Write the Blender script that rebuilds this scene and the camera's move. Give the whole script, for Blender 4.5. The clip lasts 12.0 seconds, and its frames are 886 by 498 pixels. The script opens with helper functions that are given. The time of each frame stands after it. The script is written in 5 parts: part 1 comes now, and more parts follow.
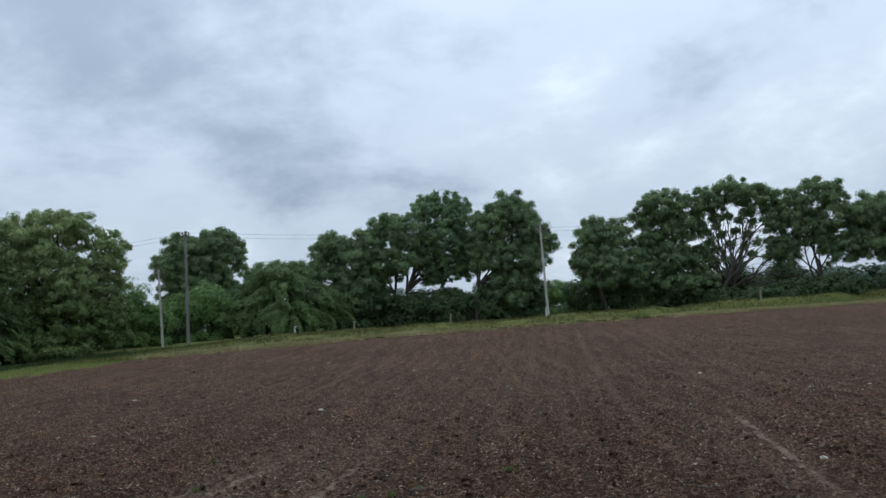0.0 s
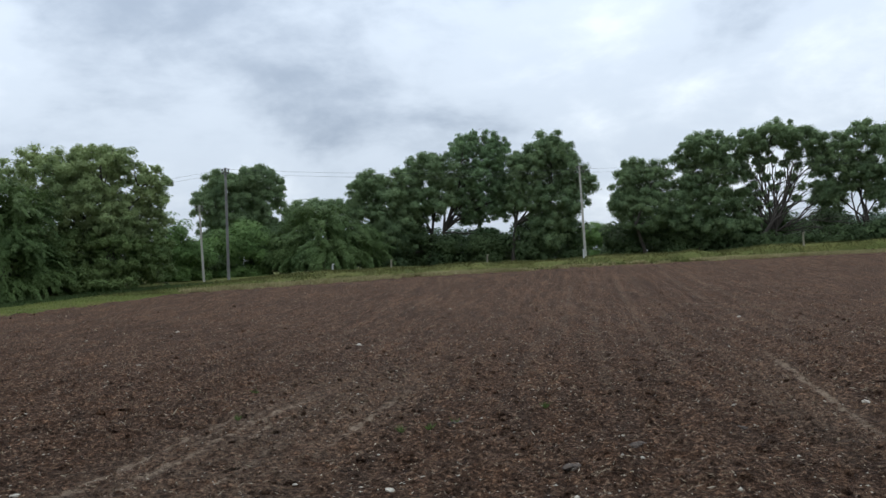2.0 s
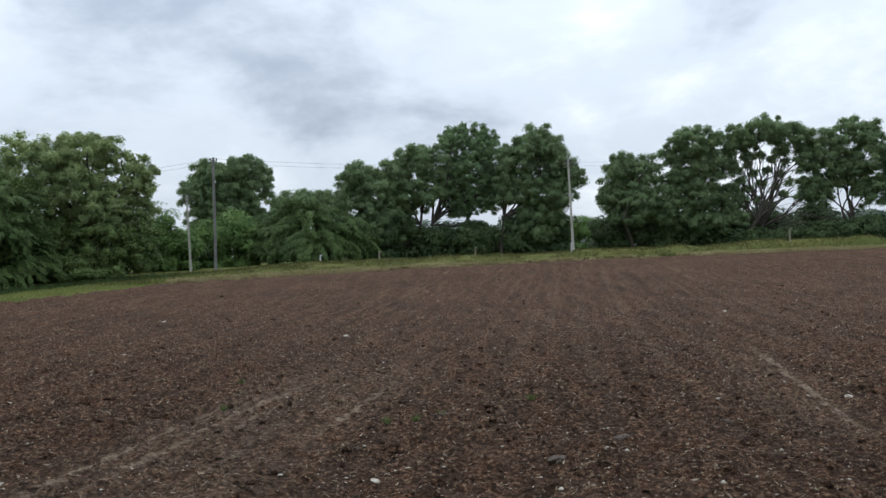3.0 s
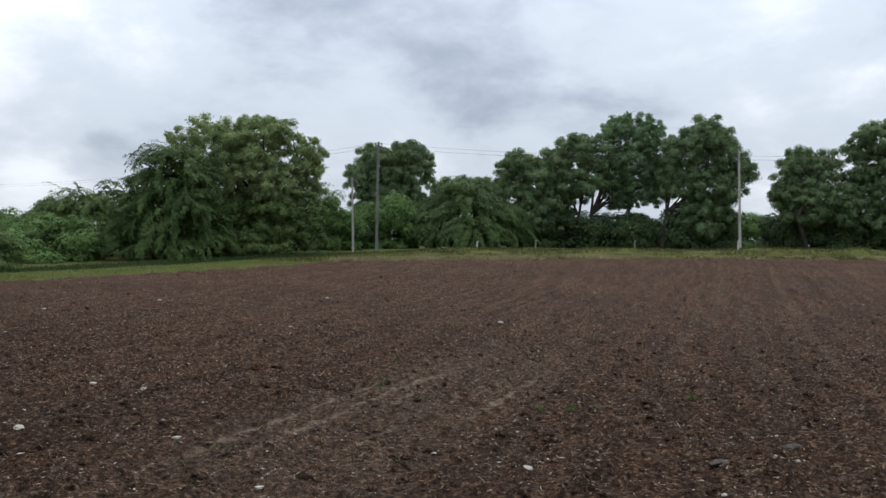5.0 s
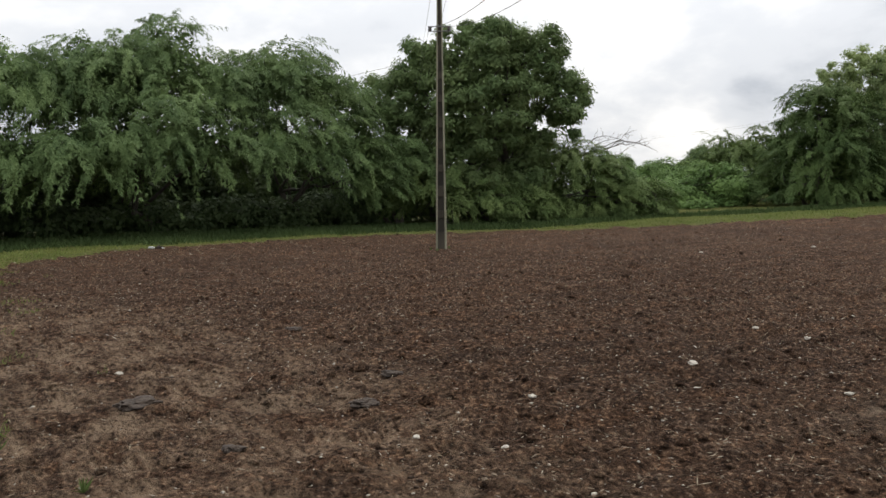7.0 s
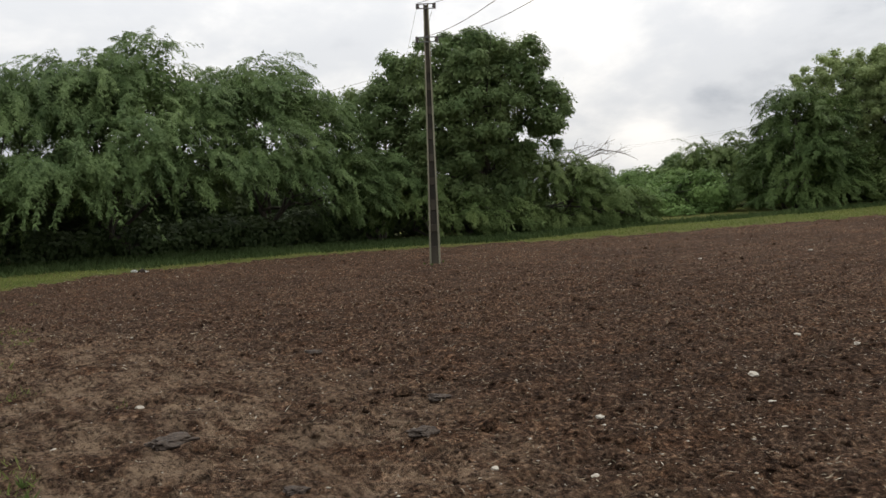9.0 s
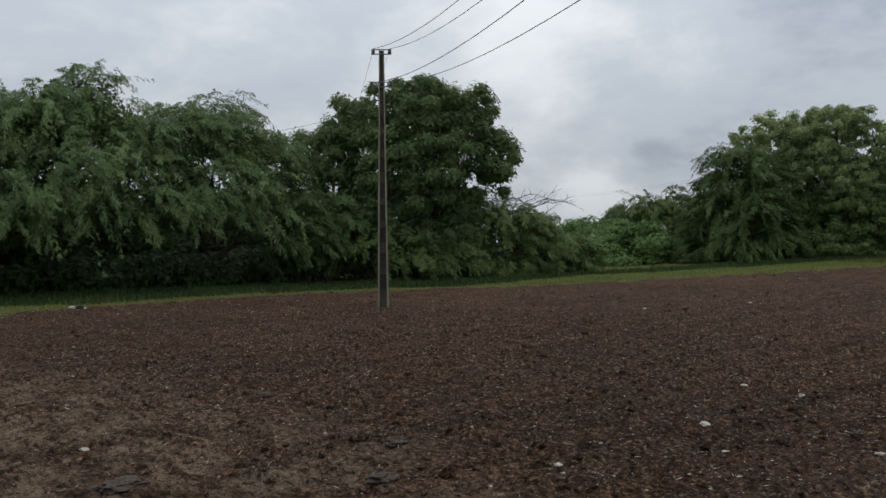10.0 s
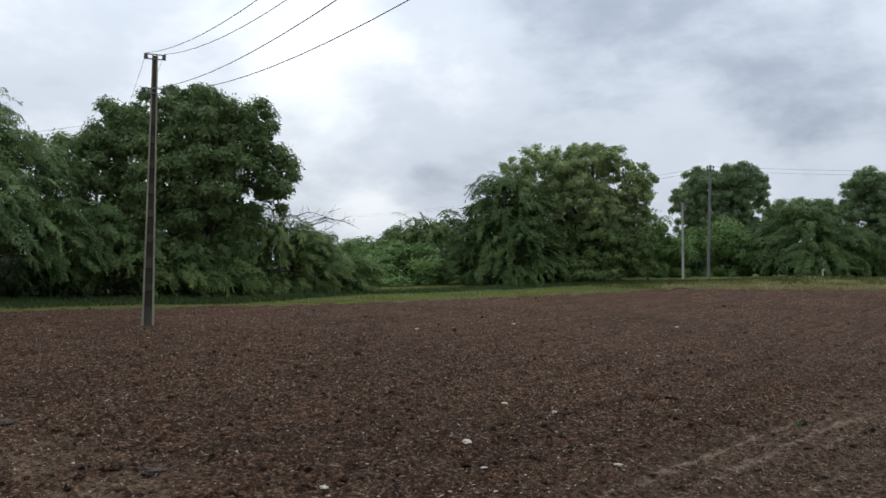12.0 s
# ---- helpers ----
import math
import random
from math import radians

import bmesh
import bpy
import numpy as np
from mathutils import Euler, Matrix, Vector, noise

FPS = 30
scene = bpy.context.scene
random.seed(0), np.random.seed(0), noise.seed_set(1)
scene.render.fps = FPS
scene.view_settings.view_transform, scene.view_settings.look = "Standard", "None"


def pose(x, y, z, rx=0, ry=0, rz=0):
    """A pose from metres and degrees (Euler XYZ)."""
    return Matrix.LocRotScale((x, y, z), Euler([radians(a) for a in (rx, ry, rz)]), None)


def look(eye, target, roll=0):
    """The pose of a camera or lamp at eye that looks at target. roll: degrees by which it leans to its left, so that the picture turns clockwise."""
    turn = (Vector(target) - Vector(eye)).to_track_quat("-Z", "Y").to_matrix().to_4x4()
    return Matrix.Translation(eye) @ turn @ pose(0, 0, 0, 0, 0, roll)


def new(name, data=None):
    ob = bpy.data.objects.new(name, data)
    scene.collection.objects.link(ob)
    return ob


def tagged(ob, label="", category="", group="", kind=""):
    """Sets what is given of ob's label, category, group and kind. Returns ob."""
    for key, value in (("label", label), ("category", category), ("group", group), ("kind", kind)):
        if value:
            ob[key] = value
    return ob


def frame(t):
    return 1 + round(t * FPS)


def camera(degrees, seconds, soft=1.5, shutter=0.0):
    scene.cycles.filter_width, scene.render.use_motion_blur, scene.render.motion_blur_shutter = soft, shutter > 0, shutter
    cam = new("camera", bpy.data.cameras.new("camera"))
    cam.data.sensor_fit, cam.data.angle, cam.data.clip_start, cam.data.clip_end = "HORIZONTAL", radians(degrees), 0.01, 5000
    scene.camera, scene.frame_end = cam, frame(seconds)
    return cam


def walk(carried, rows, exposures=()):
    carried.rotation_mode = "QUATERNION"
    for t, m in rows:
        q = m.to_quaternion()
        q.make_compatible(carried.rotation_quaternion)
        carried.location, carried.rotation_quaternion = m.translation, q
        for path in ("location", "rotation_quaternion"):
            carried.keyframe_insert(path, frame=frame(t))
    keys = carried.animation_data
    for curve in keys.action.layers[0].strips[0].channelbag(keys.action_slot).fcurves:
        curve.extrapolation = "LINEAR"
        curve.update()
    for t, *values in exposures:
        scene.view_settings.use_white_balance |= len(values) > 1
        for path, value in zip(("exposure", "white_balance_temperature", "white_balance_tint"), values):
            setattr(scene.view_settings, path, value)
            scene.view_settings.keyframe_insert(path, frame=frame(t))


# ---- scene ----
cam = camera(55.9, 12.0)
PATH = [
    (0, (0.822, -0.024, 1.748), (0.798, 1.969, 1.917), -3.4),
    (0.5, (0.78, 0.006, 1.729), (0.539, 1.987, 1.859), -3.7),
    (1, (0.764, 0.016, 1.724), (0.52, 1.999, 1.826), -2.5),
    (1.5, (0.804, 0.016, 1.721), (0.674, 2.011, 1.789), -2.5),
    (2, (0.778, 0.023, 1.708), (0.659, 2.019, 1.739), -2.4),
    (2.5, (0.784, 0.018, 1.704), (0.682, 2.015, 1.719), -1.7),
    (2.7, (0.788, 0.025, 1.704), (0.696, 2.023, 1.715), -1.9),
    (4.3, (0.734, 0.009, 1.69), (0.568, 2.002, 1.71), 0.6),
    (4.5, (0.729, 0.013, 1.684), (0.52, 2.002, 1.704), 1.3),
    (5, (0.717, 0.081, 1.673), (0.258, 2.027, 1.661), 0.8),
    (5.5, (0.701, 0.047, 1.711), (-0.203, 1.831, 1.684), -0.4),
    (6, (0.733, 0.074, 1.734), (-0.467, 1.672, 1.674), -2.2),
    (6.5, (0.711, 0.055, 1.729), (-0.73, 1.436, 1.605), -2.7),
    (7, (0.542, -0.019, 1.695), (-1.102, 1.111, 1.547), -0.5),
    (7.2, (0.423, -0.085, 1.686), (-1.297, 0.926, 1.542), 0.4),
    (8.8, (-0.227, -0.201, 1.662), (-1.929, 0.841, 1.521), -3.1),
    (9, (-0.248, -0.263, 1.659), (-1.851, 0.928, 1.545), -2.1),
    (9.5, (-0.318, -0.355, 1.675), (-1.774, 1.016, 1.652), -1.4),
    (10, (-0.331, -0.392, 1.665), (-1.85, 0.908, 1.654), -0.4),
    (10.5, (-0.337, -0.432, 1.669), (-1.918, 0.794, 1.676), 0.0),
    (11, (-0.316, -0.425, 1.68), (-1.794, 0.922, 1.697), 0.8),
    (11.5, (-0.303, -0.4, 1.693), (-1.594, 1.126, 1.723), 0.9),
    (12, (-0.284, -0.383, 1.692), (-1.411, 1.269, 1.729), 1.2),
]
walk(cam, [(t, look(eye, target, roll)) for t, eye, target, roll in PATH],
     exposures=[(0, 0.2, 6000, 4.0), (0.5, 0.14, 6050, 5.0), (1, 0.27, 6100, 6.0), (1.5, 0.23, 6200, 6.0), (2, 0.4, 6300, 6.0), (2.5, 0.5, 6400, 6.0), (4.5, 0.4, 6400, 8.0), (5, 0.36, 6450, 8.0), (5.5, 0.15, 6500, 8.0), (6, -0.05, 6575, 8.0), (6.5, 0.05, 6650, 8.0), (7, 0.58, 7200, 10.0), (7.3, 0.8, 7300, 10.0), (8.7, 0.36, 7250, 10.0), (9, 0.46, 7350, 10.0), (9.5, -0.07, 6600, 6.0), (10, -0.12, 6600, 7.0), (10.5, 0.2, 6600, 8.0), (11, 0.07, 6560, 8.0), (11.5, 0.4, 6533, 8.0), (12, 0.3, 6500, 8.0)])

# ---- light ----
world = bpy.data.worlds.new("sky")
scene.world = world
world.use_nodes = True
wn, wl = world.node_tree.nodes, world.node_tree.links
wn.clear()


def wnode(kind, **values):
    n = wn.new(kind)
    for key, value in values.items():
        n.inputs[key].default_value = value
    return n


SUN_EL, SUN_AZ = radians(58), radians(-20)
sky = wn.new("ShaderNodeTexSky")
sky.sky_type, sky.sun_disc = "NISHITA", False
sky.sun_elevation, sky.sun_rotation = SUN_EL, SUN_AZ
sky.air_density, sky.dust_density = 1.0, 4.0
coord = wn.new("ShaderNodeTexCoord")
# the cloud deck: directions are laid onto a flat sheet high above the field
parts_of = wn.new("ShaderNodeSeparateXYZ")
wl.new(coord.outputs["Generated"], parts_of.inputs[0])
lift = wn.new("ShaderNodeMath")
lift.operation = "MAXIMUM"
wl.new(parts_of.outputs["Z"], lift.inputs[0])
lift.inputs[1].default_value = 0.0
lift2 = wn.new("ShaderNodeMath")
lift2.operation = "ADD"
wl.new(lift.outputs[0], lift2.inputs[0])
lift2.inputs[1].default_value = 0.42
deck = wn.new("ShaderNodeVectorMath")
deck.operation = "SCALE"
inv = wn.new("ShaderNodeMath")
inv.operation = "DIVIDE"
inv.inputs[0].default_value = 1.0
wl.new(lift2.outputs[0], inv.inputs[1])
wl.new(coord.outputs["Generated"], deck.inputs[0])
wl.new(inv.outputs[0], deck.inputs["Scale"])
place = wn.new("ShaderNodeMapping")
place.inputs["Location"].default_value = (3.1, 1.7, 0.4)
place.inputs["Scale"].default_value = (1.0, 1.0, 1.0)
wl.new(deck.outputs[0], place.inputs[0])
big = wnode("ShaderNodeTexNoise", Scale=2.1, Detail=8.0, Roughness=0.55, Distortion=0.2)
wl.new(place.outputs[0], big.inputs["Vector"])
# broad lighter and darker swells of the deck: azimuth to the left of +y, elevation, half width in degrees, strength
SWELLS = ((9, 12, 11, -0.05), (12, 18, 14, -0.05), (24, 13, 11, -0.02), (14, 8, 9, -0.03), (-2, 9, 6, 0.05), (-3, 18, 9, 0.07), (-16.5, 14, 3.4, -0.12), (19, 20, 7, -0.04), (-26, 18, 8, -0.08), (27, 21, 7, -0.04), (-12, 8, 8, 0.08),
          (43, 9, 7, 0.11), (36, 5.2, 1.6, -0.13), (38, 3, 8, 0.13), (41, 12, 2.5, -0.05), (45, 15, 4, 0.06), (58, 13, 8, 0.15), (72, 13, 6, 0.03), (80, 13, 5, -0.06), (33, 15, 2.2, 0.05), (-11, 3, 4, 0.08), (20, 3, 5, 0.06))
warp_n = wnode("ShaderNodeTexNoise", Scale=4.5, Detail=5.0, Roughness=0.6)
wl.new(coord.outputs["Generated"], warp_n.inputs["Vector"])
shift = wn.new("ShaderNodeVectorMath")
shift.operation = "MULTIPLY_ADD"
wl.new(warp_n.outputs["Color"], shift.inputs[0])
shift.inputs[1].default_value, shift.inputs[2].default_value = (0.16, 0.16, 0.10), (-0.08, -0.08, -0.05)
bentway = wn.new("ShaderNodeVectorMath")
bentway.operation = "ADD"
wl.new(coord.outputs["Generated"], bentway.inputs[0])
wl.new(shift.outputs[0], bentway.inputs[1])
small = wnode("ShaderNodeTexNoise", Scale=6.5, Detail=6.0, Roughness=0.6, Distortion=0.6)
wl.new(place.outputs[0], small.inputs["Vector"])
finer = wn.new("ShaderNodeMath")
finer.operation = "MULTIPLY_ADD"
wl.new(small.outputs["Fac"], finer.inputs[0])
finer.inputs[1].default_value, finer.inputs[2].default_value = 0.16, -0.08
sum_n = wn.new("ShaderNodeMath")
wl.new(big.outputs["Fac"], sum_n.inputs[0])
wl.new(finer.outputs[0], sum_n.inputs[1])
level = sum_n.outputs[0]
for azim, elev, wide, power in SWELLS:
    toward = Vector((-math.sin(radians(azim)) * math.cos(radians(elev)), math.cos(radians(azim)) * math.cos(radians(elev)), math.sin(radians(elev))))
    gap = wn.new("ShaderNodeVectorMath")
    gap.operation = "DISTANCE"
    wl.new(bentway.outputs[0], gap.inputs[0])
    gap.inputs[1].default_value = toward
    soft_edge = wn.new("ShaderNodeMapRange")
    soft_edge.interpolation_type = "SMOOTHERSTEP"
    soft_edge.inputs["From Min"].default_value, soft_edge.inputs["From Max"].default_value = 0.0, 2.2 * math.sin(radians(wide))
    soft_edge.inputs["To Min"].default_value, soft_edge.inputs["To Max"].default_value = power, 0.0
    wl.new(gap.outputs["Value"], soft_edge.inputs["Value"])
    total = wn.new("ShaderNodeMath")
    wl.new(level, total.inputs[0])
    wl.new(soft_edge.outputs["Result"], total.inputs[1])
    level = total.outputs[0]
ramp = wn.new("ShaderNodeValToRGB")
wl.new(level, ramp.inputs[0])
ramp.color_ramp.interpolation = "EASE"
e0, e1 = ramp.color_ramp.elements
e0.position, e0.color = 0.22, (0.31, 0.36, 0.45, 1)
e1.position, e1.color = 0.80, (0.84, 0.875, 0.935, 1)
mid = ramp.color_ramp.elements.new(0.5)
mid.color = (0.556, 0.608, 0.70, 1)
# an overcast deck is brightest overhead and falls to a third of that at the horizon
rise = wn.new("ShaderNodeMath")
rise.operation = "MULTIPLY_ADD"
wl.new(lift.outputs[0], rise.inputs[0])
rise.inputs[1].default_value, rise.inputs[2].default_value = 1.25, 0.82
cloud = wnode("ShaderNodeBackground", Strength=1.0)
wl.new(rise.outputs[0], cloud.inputs["Strength"])
wl.new(ramp.outputs[0], cloud.inputs["Color"])
clear = wnode("ShaderNodeBackground", Strength=0.05)
wl.new(sky.outputs[0], clear.inputs["Color"])
both = wn.new("ShaderNodeMixShader")
both.inputs[0].default_value = 0.93
wl.new(clear.outputs[0], both.inputs[1])
wl.new(cloud.outputs[0], both.inputs[2])
wout = wn.new("ShaderNodeOutputWorld")
wl.new(both.outputs[0], wout.inputs[0])

sun_data = bpy.data.lights.new("sun", "SUN")
sun_data.energy, sun_data.angle, sun_data.color = 0.8, radians(30), (1.0, 0.97, 0.93)
sun = new("sun", sun_data)
sun.matrix_world = look((0, 0, 40), (-40 * math.cos(SUN_EL) * math.sin(-SUN_AZ) * -1, -40 * math.cos(SUN_EL) * math.cos(SUN_AZ), 40 - 40 * math.sin(SUN_EL)))


# ---- materials ----
def material(name):
    m = bpy.data.materials.new(name)
    m.use_nodes = True
    nt = m.node_tree
    return m, nt.nodes, nt.links, nt.nodes["Principled BSDF"]


def ramp_node(nodes, stops):
    r = nodes.new("ShaderNodeValToRGB")
    while len(r.color_ramp.elements) > 1:
        r.color_ramp.elements.remove(r.color_ramp.elements[-1])
    r.color_ramp.elements[0].position, r.color_ramp.elements[0].color = stops[0][0], (*stops[0][1], 1)
    for p, c in stops[1:]:
        r.color_ramp.elements.new(p).color = (*c, 1)
    return r


def noise_node(nodes, links, scale, detail=4.0, rough=0.55, vector=None):
    n = nodes.new("ShaderNodeTexNoise")
    n.inputs["Scale"].default_value, n.inputs["Detail"].default_value, n.inputs["Roughness"].default_value = scale, detail, rough
    if vector is not None:
        links.new(vector, n.inputs["Vector"])
    return n


def leaf_material(name, dark, light, gloss=0.6, through_share=0.22, patch=0.5):
    """Leaves: colour differs from leaf to leaf and from spray to spray; some light passes through."""
    m, nodes, links, bsdf = material(name)
    geo, obj = nodes.new("ShaderNodeNewGeometry"), nodes.new("ShaderNodeTexCoord")
    big = noise_node(nodes, links, patch, 3.0, 0.6, obj.outputs["Object"])
    add = nodes.new("ShaderNodeMath")
    add.operation = "MULTIPLY_ADD"
    links.new(geo.outputs["Random Per Island"], add.inputs[0])
    add.inputs[1].default_value = 0.3
    half = nodes.new("ShaderNodeMath")
    half.operation = "MULTIPLY_ADD"
    links.new(big.outputs["Fac"], half.inputs[0])
    half.inputs[1].default_value, half.inputs[2].default_value = 1.5, -0.40
    links.new(half.outputs[0], add.inputs[2])
    mid_c = tuple(0.5 * (a + b) for a, b in zip(dark, light))
    col = ramp_node(nodes, [(0.05, dark), (0.5, mid_c), (0.95, light)])
    links.new(add.outputs[0], col.inputs[0])
    links.new(col.outputs[0], bsdf.inputs["Base Color"])
    bsdf.inputs["Roughness"].default_value = gloss
    bsdf.inputs["Specular IOR Level"].default_value = 0.1
    trans = nodes.new("ShaderNodeBsdfTranslucent")
    links.new(col.outputs[0], trans.inputs["Color"])
    mix = nodes.new("ShaderNodeMixShader")
    mix.inputs[0].default_value = through_share
    links.new(bsdf.outputs[0], mix.inputs[1])
    links.new(trans.outputs[0], mix.inputs[2])
    links.new(mix.outputs[0], nodes["Material Output"].inputs[0])
    return m


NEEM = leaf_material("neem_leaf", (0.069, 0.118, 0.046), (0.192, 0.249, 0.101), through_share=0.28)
# far neems: the same leaf paled and blued to stand for haze
NEEM_HAZE = leaf_material("neem_leaf_haze", (0.084, 0.135, 0.068), (0.242, 0.32, 0.15), through_share=0.34)
MESQUITE = leaf_material("mesquite_leaf", (0.046, 0.084, 0.032), (0.195, 0.274, 0.105), through_share=0.28)
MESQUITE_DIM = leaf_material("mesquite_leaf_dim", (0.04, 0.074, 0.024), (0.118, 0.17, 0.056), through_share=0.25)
BROAD = leaf_material("broad_leaf", (0.11, 0.162, 0.07), (0.37, 0.44, 0.19), through_share=0.34)
FEATHERY = leaf_material("feathery_leaf", (0.092, 0.156, 0.078), (0.24, 0.338, 0.16), through_share=0.34)
VINE = leaf_material("vine_leaf", (0.062, 0.120, 0.036), (0.180, 0.275, 0.085), through_share=0.25, patch=0.7)
TANGLE = leaf_material("tangle_leaf", (0.062, 0.105, 0.035), (0.181, 0.237, 0.083), through_share=0.25, patch=0.8)
# leaf green darkened to stand for the shade under the trees
HEDGE_SHADED = leaf_material("hedge_leaf_shaded", (0.037, 0.062, 0.029), (0.102, 0.143, 0.058), through_share=0.22)
GRASS = leaf_material("grass_blade", (0.088, 0.126, 0.032), (0.222, 0.25, 0.082), gloss=0.7, through_share=0.35, patch=0.35)
TURF_GRASS = leaf_material("turf_blade", (0.085, 0.138, 0.026), (0.220, 0.272, 0.070), gloss=0.7, through_share=0.35, patch=0.8)
BANK_GRASS = leaf_material("bank_grass_blade", (0.05, 0.058, 0.018), (0.128, 0.126, 0.046), gloss=0.7, through_share=0.3, patch=0.35)
# blade green darkened to carry the tree shade on the verge
SHADE_GRASS = leaf_material("shade_grass_blade", (0.026, 0.048, 0.016), (0.078, 0.112, 0.040), gloss=0.7, through_share=0.3, patch=0.5)
DRY_GRASS = leaf_material("dry_grass_blade", (0.200, 0.180, 0.085), (0.360, 0.320, 0.170), gloss=0.7, through_share=0.3, patch=0.6)
WEED = leaf_material("weed_leaf", (0.055, 0.090, 0.024), (0.125, 0.165, 0.055))


def bark_material(name, dark, light, scale=6.0):
    m, nodes, links, bsdf = material(name)
    tc = nodes.new("ShaderNodeTexCoord")
    stretch = nodes.new("ShaderNodeMapping")
    stretch.inputs["Scale"].default_value = (1, 1, 0.25)
    links.new(tc.outputs["Object"], stretch.inputs[0])
    n = noise_node(nodes, links, scale, 6.0, 0.65, stretch.outputs[0])
    col = ramp_node(nodes, [(0.3, dark), (0.7, light)])
    links.new(n.outputs["Fac"], col.inputs[0])
    links.new(col.outputs[0], bsdf.inputs["Base Color"])
    bsdf.inputs["Roughness"].default_value = 0.9
    b = nodes.new("ShaderNodeBump")
    b.inputs["Strength"].default_value, b.inputs["Distance"].default_value = 0.6, 0.03
    links.new(n.outputs["Fac"], b.inputs["Height"])
    links.new(b.outputs[0], bsdf.inputs["Normal"])
    return m


BARK = bark_material("bark", (0.0306, 0.0245, 0.0204), (0.0884, 0.0748, 0.0612))
TWIG = bark_material("dead_twig", (0.0680, 0.0578, 0.0510), (0.1496, 0.1292, 0.1156), 12.0)
CONCRETE = bark_material("weathered_concrete", (0.115, 0.108, 0.074), (0.275, 0.258, 0.180), 3.0)
CONCRETE_PALE = bark_material("pale_concrete", (0.30, 0.285, 0.245), (0.52, 0.50, 0.44), 3.0)
CONCRETE_GREY = bark_material("grey_concrete", (0.1292, 0.1258, 0.1190), (0.2448, 0.2380, 0.2244), 3.0)
# hedge green paled towards blue-grey, carrying the haze of distance
HEDGE_HAZE = leaf_material("distant_leaf_haze", (0.064, 0.096, 0.066), (0.109, 0.146, 0.101), through_share=0.3)
# darker concrete tones for the recessed web and its slots
SLOT = bark_material("dark_slot_concrete", (0.012, 0.010, 0.007), (0.045, 0.038, 0.027), 3.0)
CONCRETE_DARK = bark_material("dark_web_concrete", (0.022, 0.018, 0.012), (0.068, 0.056, 0.038), 3.0)


def plain_material(name, colour, rough=0.5, metal=0.0, vary=0.25, scale=20.0):
    m, nodes, links, bsdf = material(name)
    tc = nodes.new("ShaderNodeTexCoord")
    n = noise_node(nodes, links, scale, 4.0, 0.6, tc.outputs["Object"])
    col = ramp_node(nodes, [(0.3, tuple(c * (1 - vary) for c in colour)), (0.7, tuple(c * (1 + vary) for c in colour))])
    links.new(n.outputs["Fac"], col.inputs[0])
    links.new(col.outputs[0], bsdf.inputs["Base Color"])
    bsdf.inputs["Roughness"].default_value, bsdf.inputs["Metallic"].default_value = rough, metal
    return m


STEEL = plain_material("galvanised_steel", (0.16, 0.16, 0.16), 0.5, 0.7)
PORCELAIN = plain_material("brown_porcelain", (0.06, 0.045, 0.04), 0.25)
WIRE = plain_material("weathered_wire", (0.05, 0.05, 0.052), 0.6, 0.3)
STONE = plain_material("pale_stone", (0.37, 0.335, 0.275), 0.85, vary=0.3, scale=2.0)
WHITEWASH = plain_material("whitewashed_stone", (0.4216, 0.4216, 0.4080), 0.85)

# direction of the rows in the field, and the lie of the wheel marks across them
ROW_ANGLE = radians(6.1)


